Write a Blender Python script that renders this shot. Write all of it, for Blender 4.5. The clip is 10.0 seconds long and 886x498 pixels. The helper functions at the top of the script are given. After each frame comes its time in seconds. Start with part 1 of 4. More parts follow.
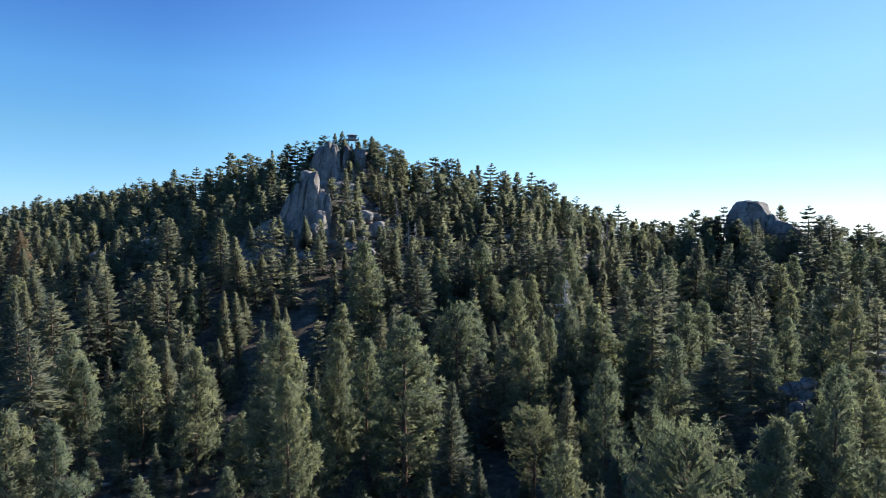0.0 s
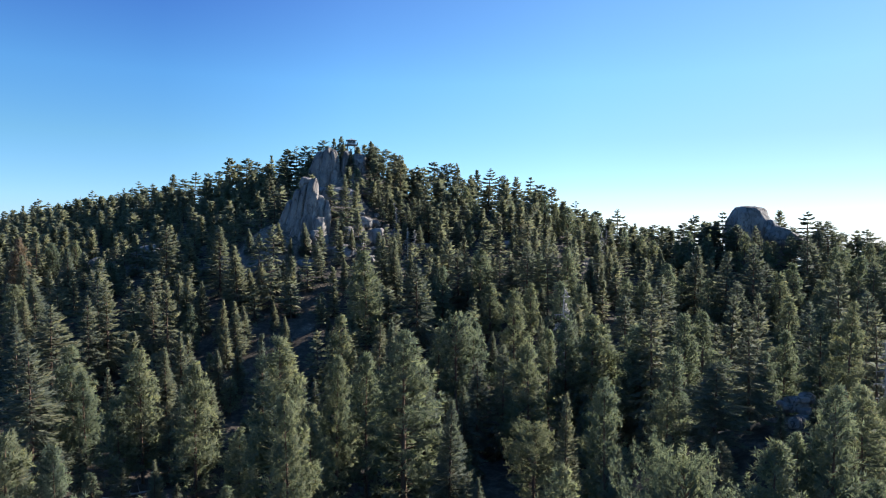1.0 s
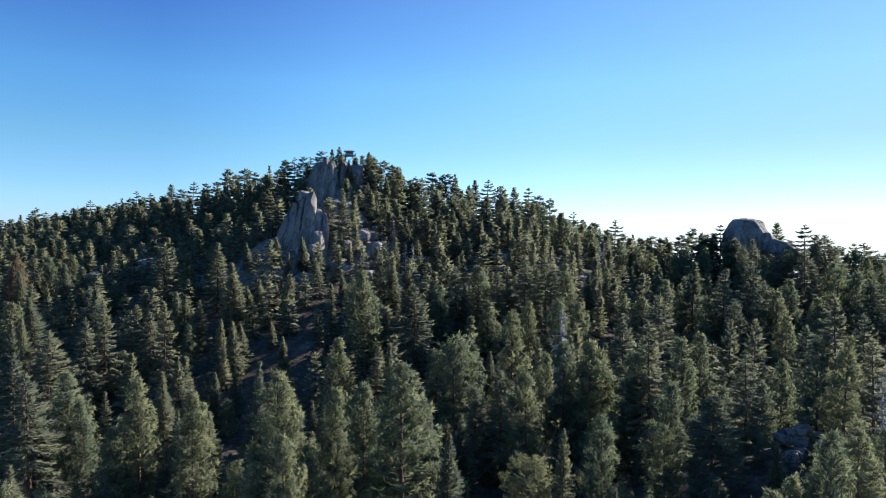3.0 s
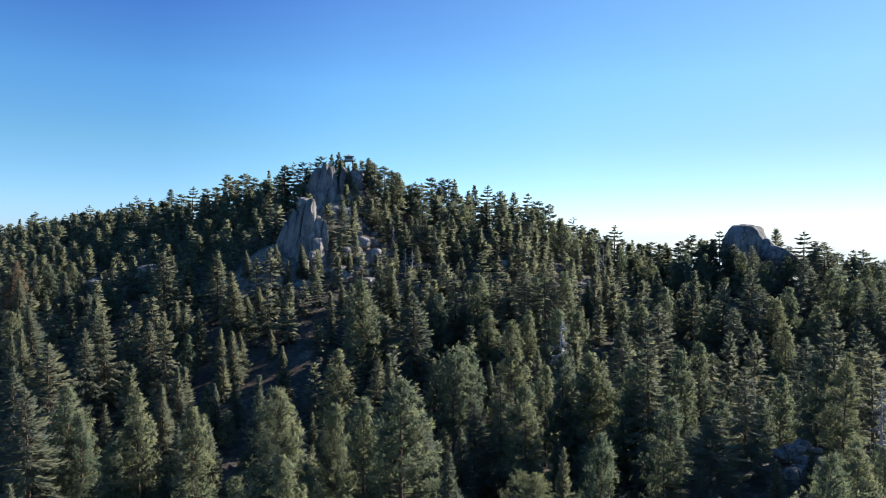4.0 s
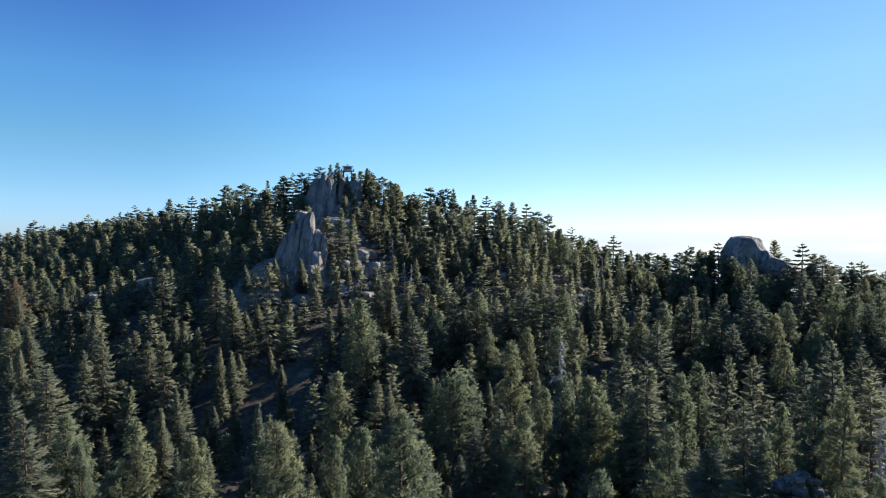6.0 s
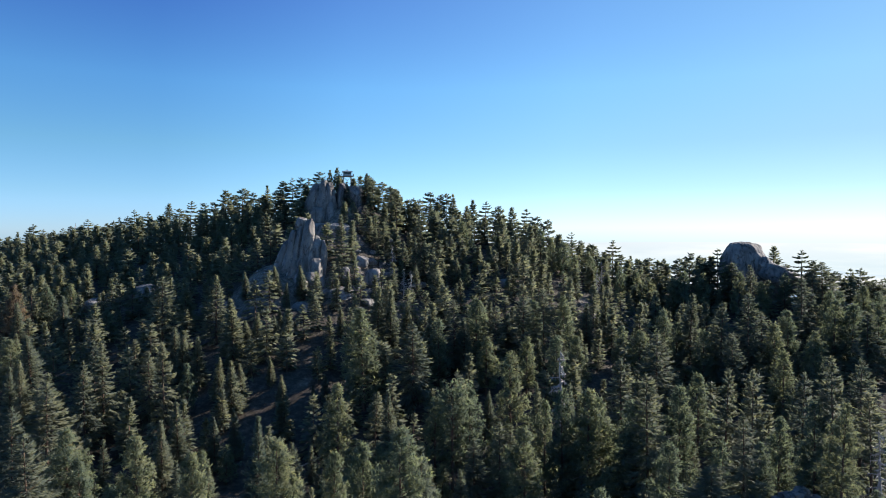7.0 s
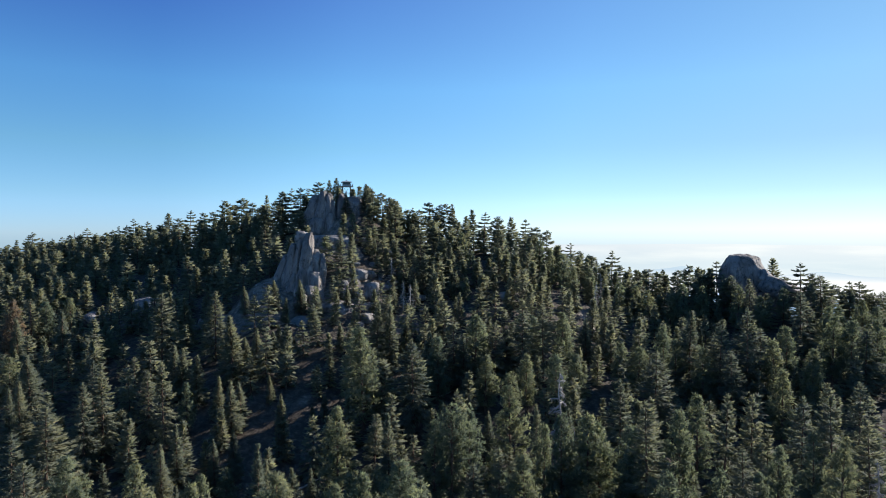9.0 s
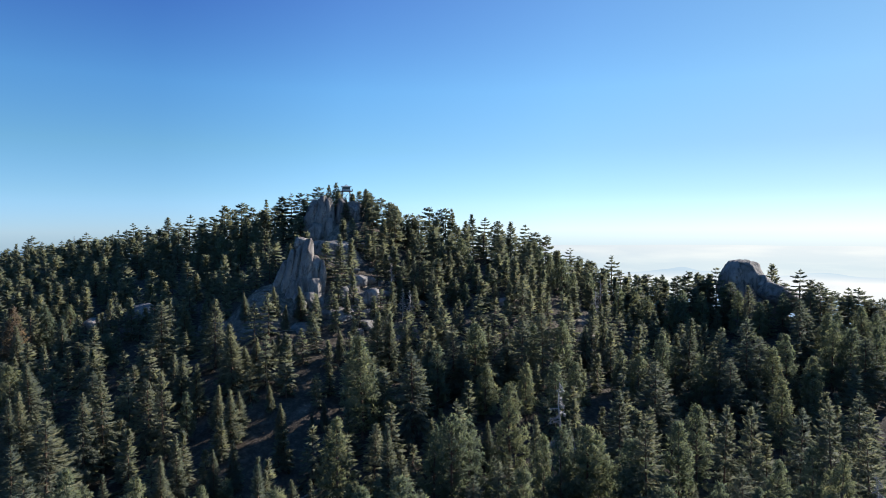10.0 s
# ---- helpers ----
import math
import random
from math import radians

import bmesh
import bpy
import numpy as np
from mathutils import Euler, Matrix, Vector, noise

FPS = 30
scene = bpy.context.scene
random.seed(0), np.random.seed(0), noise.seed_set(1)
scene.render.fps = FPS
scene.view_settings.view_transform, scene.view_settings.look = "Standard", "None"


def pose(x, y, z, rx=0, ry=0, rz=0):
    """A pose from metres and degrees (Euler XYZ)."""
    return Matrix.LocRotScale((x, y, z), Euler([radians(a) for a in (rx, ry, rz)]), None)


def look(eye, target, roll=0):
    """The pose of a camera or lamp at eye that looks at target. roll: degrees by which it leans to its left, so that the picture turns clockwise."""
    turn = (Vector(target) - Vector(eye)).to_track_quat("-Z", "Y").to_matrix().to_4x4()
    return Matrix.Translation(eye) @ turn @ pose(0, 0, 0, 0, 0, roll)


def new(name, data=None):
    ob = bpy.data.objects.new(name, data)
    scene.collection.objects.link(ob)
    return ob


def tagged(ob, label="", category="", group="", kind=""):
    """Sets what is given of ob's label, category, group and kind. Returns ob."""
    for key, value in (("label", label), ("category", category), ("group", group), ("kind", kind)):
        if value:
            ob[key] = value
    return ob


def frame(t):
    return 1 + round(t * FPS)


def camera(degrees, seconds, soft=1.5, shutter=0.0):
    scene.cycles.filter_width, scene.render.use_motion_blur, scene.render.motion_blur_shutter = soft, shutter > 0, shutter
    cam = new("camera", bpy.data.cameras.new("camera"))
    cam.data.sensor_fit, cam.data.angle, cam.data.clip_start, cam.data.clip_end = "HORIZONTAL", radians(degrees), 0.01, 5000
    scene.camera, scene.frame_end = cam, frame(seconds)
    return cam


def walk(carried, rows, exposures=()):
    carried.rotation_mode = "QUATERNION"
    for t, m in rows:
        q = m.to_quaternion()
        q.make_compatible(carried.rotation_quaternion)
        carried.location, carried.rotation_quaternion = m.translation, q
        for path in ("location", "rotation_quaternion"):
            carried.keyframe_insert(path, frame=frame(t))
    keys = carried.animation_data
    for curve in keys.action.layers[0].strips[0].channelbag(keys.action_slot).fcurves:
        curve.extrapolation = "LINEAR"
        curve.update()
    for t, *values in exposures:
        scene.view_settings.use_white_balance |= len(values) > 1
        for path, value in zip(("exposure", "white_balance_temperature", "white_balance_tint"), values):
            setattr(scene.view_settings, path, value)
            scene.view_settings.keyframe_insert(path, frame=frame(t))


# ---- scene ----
cam = camera(71.6, 10.0, soft=0.9)
METRES, EYE, TILT, LEAN, TURN = 24.0, 45.0, -2.4, 0.0, 0.0
ROWS = [
    (0.0, 0.0, 0.0, 0.0, 0.0, 0.0, -0.0),
    (0.5, 0.0015, -0.0014, 0.0417, -0.03, 0.06, 0.03),
    (1.0, 0.0026, -0.0049, 0.0915, -0.06, 0.09, 0.07),
    (1.5, 0.0054, -0.0073, 0.1407, -0.1, 0.15, 0.09),
    (2.0, 0.008, -0.0093, 0.1902, -0.14, 0.2, 0.11),
    (2.5, 0.009, -0.0112, 0.2399, -0.18, 0.24, 0.12),
    (4.0, 0.0085, -0.0169, 0.392, -0.26, 0.35, 0.16),
    (4.5, 0.0095, -0.0183, 0.4421, -0.28, 0.38, 0.18),
    (5.0, 0.0096, -0.0195, 0.492, -0.31, 0.41, 0.21),
    (5.5, 0.0092, -0.0207, 0.5422, -0.34, 0.45, 0.24),
    (7.0, 0.0068, -0.0265, 0.6939, -0.41, 0.55, 0.29),
    (7.5, 0.0069, -0.0283, 0.7441, -0.43, 0.6, 0.28),
    (8.0, 0.0066, -0.0306, 0.7948, -0.45, 0.62, 0.29),
    (8.5, 0.0061, -0.0326, 0.8462, -0.47, 0.65, 0.3),
    (9.0, 0.0049, -0.0357, 0.8968, -0.49, 0.69, 0.31),
    (9.5, 0.0043, -0.039, 0.9479, -0.51, 0.71, 0.3),
    (10.0, 0.0042, -0.0421, 0.9988, -0.53, 0.72, 0.31),
]
STOPS = 1.46
walk(cam, [(t, pose(0, 0, EYE, TILT, LEAN, TURN) @ pose(METRES * x, METRES * y, METRES * z, 90 + pitch, roll, yaw)) for t, x, y, z, yaw, pitch, roll in ROWS],
     [(t, STOPS - drop) for t, drop in ((0, 0), (2.5, 0.02), (4.5, 0.1), (7, 0.18), (8.5, 0.23), (10, 0.28))])

# ---- light ----
SUN_AZ, SUN_EL = 59.0, 23.0  # degrees, azimuth clockwise from +y
world = bpy.data.worlds.new("sky")
scene.world = world
world.use_nodes = True
wn = world.node_tree
sky = wn.nodes.new("ShaderNodeTexSky")
sky.sky_type = "NISHITA"
sky.sun_disc = False
sky.sun_elevation, sky.sun_rotation = radians(SUN_EL), radians(SUN_AZ)
sky.altitude, sky.air_density, sky.dust_density, sky.ozone_density = 2400, 1.0, 0.1, 1.6
tone = wn.nodes.new("ShaderNodeHueSaturation")
tone.inputs["Saturation"].default_value = 1.3
wn.links.new(sky.outputs[0], tone.inputs["Color"])
way = wn.nodes.new("ShaderNodeTexCoord")
split = wn.nodes.new("ShaderNodeSeparateXYZ")


def sky_ramp(stops):
    """Tint of the sky by height, from the horizon up; the last stop adds fill light."""
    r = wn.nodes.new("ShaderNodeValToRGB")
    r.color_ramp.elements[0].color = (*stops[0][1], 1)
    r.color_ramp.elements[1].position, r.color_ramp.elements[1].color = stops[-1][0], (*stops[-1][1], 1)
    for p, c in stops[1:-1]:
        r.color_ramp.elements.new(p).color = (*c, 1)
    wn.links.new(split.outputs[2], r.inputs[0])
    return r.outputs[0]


# The 0.7 stops brighten the sky above the view, added fill for shadows.
away = sky_ramp([(0, (0.48, 0.69, 1.25)), (0.06, (0.65, 0.83, 1.02)), (0.13, (0.86, 1.0, 0.97)), (0.22, (1.02, 1.15, 1.17)), (0.36, (0.95, 0.84, 1.15)), (0.7, (1.65, 1.55, 1.55))])
sunward = sky_ramp([(0, (0.50, 0.59, 0.98)), (0.06, (0.61, 0.61, 0.76)), (0.13, (0.86, 0.72, 0.69)), (0.22, (1.36, 1.02, 0.82)), (0.36, (1.85, 1.22, 0.91)), (0.7, (1.7, 1.57, 1.45))])
facing = wn.nodes.new("ShaderNodeVectorMath")
facing.operation = "DOT_PRODUCT"
facing.inputs[1].default_value = (math.sin(radians(SUN_AZ + 8)), math.cos(radians(SUN_AZ + 8)), 0)
spread = wn.nodes.new("ShaderNodeMapRange")
spread.inputs[1].default_value, spread.inputs[2].default_value = -0.02, 0.88
both = wn.nodes.new("ShaderNodeMix")
both.data_type = "RGBA"
tint = wn.nodes.new("ShaderNodeMix")
tint.data_type, tint.blend_type = "RGBA", "MULTIPLY"
tint.inputs[0].default_value = 1.0
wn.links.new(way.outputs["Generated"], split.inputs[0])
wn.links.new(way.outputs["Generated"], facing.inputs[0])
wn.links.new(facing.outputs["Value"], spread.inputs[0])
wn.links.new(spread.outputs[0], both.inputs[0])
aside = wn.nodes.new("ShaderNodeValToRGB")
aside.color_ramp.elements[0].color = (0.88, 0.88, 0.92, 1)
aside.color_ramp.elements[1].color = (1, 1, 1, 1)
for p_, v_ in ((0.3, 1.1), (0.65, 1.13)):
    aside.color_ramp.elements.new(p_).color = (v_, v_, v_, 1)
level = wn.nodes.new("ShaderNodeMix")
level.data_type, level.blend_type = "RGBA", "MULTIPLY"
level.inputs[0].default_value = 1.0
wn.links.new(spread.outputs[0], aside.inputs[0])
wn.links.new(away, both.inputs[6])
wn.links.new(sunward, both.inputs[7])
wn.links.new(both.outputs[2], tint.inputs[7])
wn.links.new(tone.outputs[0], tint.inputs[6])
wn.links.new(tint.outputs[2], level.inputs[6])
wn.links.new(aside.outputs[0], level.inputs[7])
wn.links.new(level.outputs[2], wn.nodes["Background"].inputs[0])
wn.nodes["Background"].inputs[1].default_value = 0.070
sun_data = bpy.data.lights.new("sun", "SUN")
sun_data.energy, sun_data.angle, sun_data.color = 4.15, radians(0.53), (1.0, 0.95, 0.875)
sun = new("sun", sun_data)
to_sun = Vector((math.sin(radians(SUN_AZ)) * math.cos(radians(SUN_EL)), math.cos(radians(SUN_AZ)) * math.cos(radians(SUN_EL)), math.sin(radians(SUN_EL))))
sun.matrix_world = look(to_sun * 400, (0, 0, 0))

# ---- materials ----


def material(name, rough=0.9):
    m = bpy.data.materials.new(name)
    m.use_nodes = True
    bsdf = m.node_tree.nodes["Principled BSDF"]
    bsdf.inputs["Roughness"].default_value = rough
    bsdf.inputs["Specular IOR Level"].default_value = 0.25
    return m, m.node_tree, bsdf


def noise_tex(nt, scale, detail=6.0, rough=0.6, coords="Object", stretch=(1, 1, 1)):
    tc = nt.nodes.new("ShaderNodeTexCoord")
    mp = nt.nodes.new("ShaderNodeMapping")
    mp.inputs["Scale"].default_value = stretch
    n = nt.nodes.new("ShaderNodeTexNoise")
    n.inputs["Scale"].default_value, n.inputs["Detail"].default_value, n.inputs["Roughness"].default_value = scale, detail, rough
    nt.links.new(tc.outputs[coords], mp.inputs[0])
    nt.links.new(mp.outputs[0], n.inputs["Vector"])
    return n.outputs["Fac"]


def ramp(nt, fac, stops):
    r = nt.nodes.new("ShaderNodeValToRGB")
    r.color_ramp.elements[0].position, r.color_ramp.elements[0].color = stops[0][0], (*stops[0][1], 1)
    r.color_ramp.elements[1].position, r.color_ramp.elements[1].color = stops[-1][0], (*stops[-1][1], 1)
    for p, c in stops[1:-1]:
        e = r.color_ramp.elements.new(p)
        e.color = (*c, 1)
    nt.links.new(fac, r.inputs[0])
    return r.outputs[0]


def mix(nt, fac, a, b, mode="MIX"):
    m = nt.nodes.new("ShaderNodeMix")
    m.data_type, m.blend_type = "RGBA", mode
    for sock, v in ((m.inputs[0], fac), (m.inputs[6], a), (m.inputs[7], b)):
        if isinstance(v, bpy.types.NodeSocket):
            nt.links.new(v, sock)
        else:
            sock.default_value = v if isinstance(v, (int, float)) else (*v, 1)
    return m.outputs[2]


def bump(nt, bsdf, height, strength, distance):
    b = nt.nodes.new("ShaderNodeBump")
    b.inputs["Strength"].default_value, b.inputs["Distance"].default_value = strength, distance
    nt.links.new(height, b.inputs["Height"])
    nt.links.new(b.outputs[0], bsdf.inputs["Normal"])


def needles(name, dark, mid, pale, glow=0.55):
    """Conifer needles: hue varies from tree to tree and from tuft to tuft, some light passes through."""
    m, nt, bsdf = material(name, 0.75)
    bsdf.inputs["Specular IOR Level"].default_value = 0.12
    info = nt.nodes.new("ShaderNodeObjectInfo")
    geo = nt.nodes.new("ShaderNodeNewGeometry")
    tree = ramp(nt, info.outputs["Random"], [(0.0, dark), (0.5, mid), (1.0, pale)])
    tuft = ramp(nt, geo.outputs["Random Per Island"], [(0.0, (0.78, 0.8, 0.8)), (0.6, (1.0, 1.0, 1.0)), (0.94, (1.12, 1.1, 1.0)), (1.0, (1.4, 1.2, 0.95))])
    patch = ramp(nt, noise_tex(nt, 0.35, 3), [(0.35, (0.8, 0.85, 0.87)), (0.65, (1.12, 1.07, 0.97))])
    col = mix(nt, 1.0, mix(nt, 1.0, tree, tuft, "MULTIPLY"), patch, "MULTIPLY")
    nt.links.new(col, bsdf.inputs["Base Color"])
    tr = nt.nodes.new("ShaderNodeBsdfTranslucent")
    nt.links.new(mix(nt, 1.0, col, (1.2, 1.2, 0.92), "MULTIPLY"), tr.inputs[0])
    ms = nt.nodes.new("ShaderNodeMixShader")
    ms.inputs[0].default_value = glow
    nt.links.new(bsdf.outputs[0], ms.inputs[1])
    nt.links.new(tr.outputs[0], ms.inputs[2])
    nt.links.new(ms.outputs[0], nt.nodes["Material Output"].inputs[0])
    return m


M_FIR = needles("fir_needles", (0.122, 0.140, 0.124), (0.153, 0.165, 0.136), (0.186, 0.190, 0.144))
M_PINE = needles("pine_needles", (0.130, 0.157, 0.126), (0.158, 0.180, 0.131), (0.188, 0.199, 0.136))
M_BROWN = needles("dying_needles", (0.16, 0.122, 0.098), (0.165, 0.125, 0.098), (0.17, 0.128, 0.1))


def make_bark(name, a, b, c):
    m, nt, bsdf = material(name, 0.95)
    f = noise_tex(nt, 3.0, 8, 0.7, stretch=(1, 1, 0.15))
    nt.links.new(ramp(nt, f, [(0.3, a), (0.55, b), (0.75, c)]), bsdf.inputs["Base Color"])
    bump(nt, bsdf, f, 0.8, 0.1)
    return m


M_BARK = make_bark("bark", (0.05, 0.035, 0.026), (0.13, 0.085, 0.06), (0.22, 0.15, 0.11))
M_DEAD = make_bark("dead_wood", (0.22, 0.20, 0.19), (0.38, 0.35, 0.33), (0.54, 0.51, 0.48))


def noise_colour(nt, scale):
    tc = nt.nodes.new("ShaderNodeTexCoord")
    n = nt.nodes.new("ShaderNodeTexNoise")
    n.inputs["Scale"].default_value, n.inputs["Detail"].default_value = scale, 3
    mul = nt.nodes.new("ShaderNodeVectorMath")
    mul.operation = "SCALE"
    mul.inputs["Scale"].default_value = 30.0
    nt.links.new(tc.outputs["Object"], n.inputs["Vector"])
    nt.links.new(n.outputs["Color"], mul.inputs[0])
    return mul.outputs[0]


def make_granite():
    m, nt, bsdf = material("granite", 0.88)
    big = noise_tex(nt, 0.12, 5)
    streak = noise_tex(nt, 0.5, 6, 0.65, stretch=(1.2, 1.2, 0.3))
    grain = noise_tex(nt, 6.0, 8, 0.75)
    col = ramp(nt, big, [(0.3, (0.145, 0.130, 0.122)), (0.5, (0.215, 0.195, 0.184)), (0.7, (0.32, 0.292, 0.274))])
    col = mix(nt, 1.0, col, ramp(nt, streak, [(0.34, (0.55, 0.54, 0.55)), (0.5, (1, 1, 1)), (0.75, (1.12, 1.08, 1.02))]), "MULTIPLY")
    col = mix(nt, 1.0, col, ramp(nt, grain, [(0.3, (0.72, 0.72, 0.74)), (0.6, (1.08, 1.06, 1.04))]), "MULTIPLY")
    crack = nt.nodes.new("ShaderNodeTexVoronoi")
    crack.feature = "DISTANCE_TO_EDGE"
    crack.inputs["Scale"].default_value = 0.24
    tc = nt.nodes.new("ShaderNodeTexCoord")
    warp = nt.nodes.new("ShaderNodeMapping")
    warp.inputs["Scale"].default_value = (1.5, 1.5, 0.35)
    nt.links.new(mix(nt, 0.12, tc.outputs["Object"], noise_colour(nt, 0.5), "ADD"), warp.inputs[0])
    nt.links.new(warp.outputs[0], crack.inputs["Vector"])
    joint = ramp(nt, crack.outputs["Distance"], [(0.0, (0.1, 0.1, 0.12)), (0.03, (1, 1, 1))])
    col = mix(nt, 0.55, col, joint, "MULTIPLY")
    nt.links.new(col, bsdf.inputs["Base Color"])
    lumps = noise_tex(nt, 1.1, 7, 0.68, stretch=(1, 1, 0.6))
    bump(nt, bsdf, mix(nt, 0.4, mix(nt, 0.5, mix(nt, 0.35, streak, grain), lumps), joint), 1.0, 0.9)
    return m


M_ROCK = make_granite()


def make_ground():
    """Needle litter and sandy soil with bare granite showing in patches."""
    m, nt, bsdf = material("forest_floor", 0.97)
    soil = ramp(nt, noise_tex(nt, 0.6, 8, 0.7), [(0.3, (0.03, 0.024, 0.018)), (0.5, (0.062, 0.049, 0.038)), (0.74, (0.14, 0.114, 0.094))])
    stone = ramp(nt, noise_tex(nt, 0.9, 8, 0.7, stretch=(1, 1, 0.5)), [(0.3, (0.09, 0.072, 0.058)), (0.48, (0.155, 0.128, 0.106)), (0.7, (0.31, 0.265, 0.222))])
    patch = ramp(nt, noise_tex(nt, 0.035, 7, 0.62), [(0.64, (0, 0, 0)), (0.7, (1, 1, 1))])
    bare = nt.nodes.new("ShaderNodeAttribute")
    bare.attribute_name = "bare"
    ragged = nt.nodes.new("ShaderNodeMath")
    ragged.operation = "ADD"
    nt.links.new(bare.outputs["Fac"], ragged.inputs[0])
    nt.links.new(noise_tex(nt, 0.16, 7, 0.65), ragged.inputs[1])
    patch = mix(nt, 1.0, patch, ramp(nt, ragged.outputs[0], [(0.85, (0, 0, 0)), (1.1, (1, 1, 1))]), "LIGHTEN")
    stone = mix(nt, 1.0, stone, ramp(nt, noise_tex(nt, 0.22, 5, 0.6), [(0.36, (0.55, 0.56, 0.58)), (0.6, (1.1, 1.08, 1.05))]), "MULTIPLY")
    nt.links.new(mix(nt, patch, soil, stone), bsdf.inputs["Base Color"])
    bump(nt, bsdf, mix(nt, 0.5, noise_tex(nt, 2.0, 8, 0.7), noise_tex(nt, 0.5, 6, 0.65)), 1.0, 0.7)
    return m


M_GROUND = make_ground()


def paint(name, col, rough=0.6, metal=0.0):
    m, nt, bsdf = material(name, rough)
    bsdf.inputs["Metallic"].default_value = metal
    f = noise_tex(nt, 2.5, 6)
    nt.links.new(ramp(nt, f, [(0.35, tuple(v * 0.78 for v in col)), (0.65, col)]), bsdf.inputs["Base Color"])
    return m


M_CAB = paint("grey_green_timber", (0.48, 0.54, 0.54))
M_STEEL = paint("tower_steel", (0.10, 0.10, 0.105), 0.5, 0.6)
M_ROOF = paint("roof_sheet", (0.34, 0.37, 0.38), 0.5)
M_RAIL = paint("rail_timber", (0.22, 0.21, 0.20))
M_GLASS, _, b_gl = material("window_glass", 0.05)
b_gl.inputs["Base Color"].default_value = (0.03, 0.04, 0.05, 1)
b_gl.inputs["Specular IOR Level"].default_value = 0.6


def haze_glow(name, low, high, z0, z1):
    """Far hills as a glowing backdrop: sunlit haze painted as emission, with pale bands."""
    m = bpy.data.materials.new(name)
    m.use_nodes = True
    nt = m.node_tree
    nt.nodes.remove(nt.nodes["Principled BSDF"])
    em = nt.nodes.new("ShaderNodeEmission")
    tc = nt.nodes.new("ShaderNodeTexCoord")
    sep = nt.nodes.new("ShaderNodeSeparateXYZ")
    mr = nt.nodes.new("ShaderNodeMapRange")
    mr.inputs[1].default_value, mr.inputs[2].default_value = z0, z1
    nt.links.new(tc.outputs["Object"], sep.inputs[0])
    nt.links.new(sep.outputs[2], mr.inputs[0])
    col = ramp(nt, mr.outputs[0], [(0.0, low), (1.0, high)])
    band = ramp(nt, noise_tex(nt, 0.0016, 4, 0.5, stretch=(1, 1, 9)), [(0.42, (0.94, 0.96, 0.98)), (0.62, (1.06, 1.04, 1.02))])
    # Darker, bluer towards -x: falloff away from the sun put into the colour.
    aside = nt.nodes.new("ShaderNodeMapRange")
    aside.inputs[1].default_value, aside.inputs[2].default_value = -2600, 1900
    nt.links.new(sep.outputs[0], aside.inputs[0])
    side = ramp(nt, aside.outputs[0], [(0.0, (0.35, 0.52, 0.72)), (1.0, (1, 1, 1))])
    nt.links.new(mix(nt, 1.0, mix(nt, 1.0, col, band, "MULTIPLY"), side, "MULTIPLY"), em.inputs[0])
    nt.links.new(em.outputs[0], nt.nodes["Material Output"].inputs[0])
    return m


# ---- mesh helpers ----


def mesh_from(name, verts, faces, mats, slots=None, smooth=False, normals=None):
    """verts (n, 3); faces a list of integer arrays (m, k)."""
    me = bpy.data.meshes.new(name)
    verts = np.asarray(verts, dtype=np.float32)
    faces = [np.asarray(f, dtype=np.int32) for f in faces if len(f)]
    loops = np.concatenate([f.ravel() for f in faces])
    sizes = np.concatenate([np.full(len(f), f.shape[1], dtype=np.int32) for f in faces])
    me.vertices.add(len(verts))
    me.vertices.foreach_set("co", verts.ravel())
    me.loops.add(len(loops))
    me.loops.foreach_set("vertex_index", loops)
    me.polygons.add(len(sizes))
    me.polygons.foreach_set("loop_start", np.concatenate([[0], np.cumsum(sizes)[:-1]]).astype(np.int32))
    if slots is not None:
        me.polygons.foreach_set("material_index", np.asarray(slots, dtype=np.int32))
    me.polygons.foreach_set("use_smooth", np.full(len(sizes), smooth))
    for m in mats:
        me.materials.append(m)
    me.update(calc_edges=True)
    if normals is not None:
        me.normals_split_custom_set_from_vertices(np.asarray(normals, dtype=np.float32))
    return me


def part(name, me, parent, label=""):
    ob = new(name, me)
    ob.parent = parent
    if label:
        tagged(ob, label)
    return ob


def bm_mesh(name, bm, mat, smooth=False):
    me = bpy.data.meshes.new(name)
    bm.to_mesh(me)
    bm.free()
    me.materials.append(mat)
    for p in me.polygons:
        p.use_smooth = smooth
    return me


# ---- the ground ----
RX = [-420, -340, -300, -200, -150, -110, -75, -55, -40, -15, 0, 30, 60, 100, 130, 150, 200, 300]
RY = [530, 480, 465, 400, 383, 366, 352, 345, 345, 350, 350, 325, 330, 330, 285, 262, 255, 250]
RZ = [30, 36, 42, 52, 57, 63, 72, 82, 80, 65, 62, 57, 47, 33, 36, 33, 22, 14]


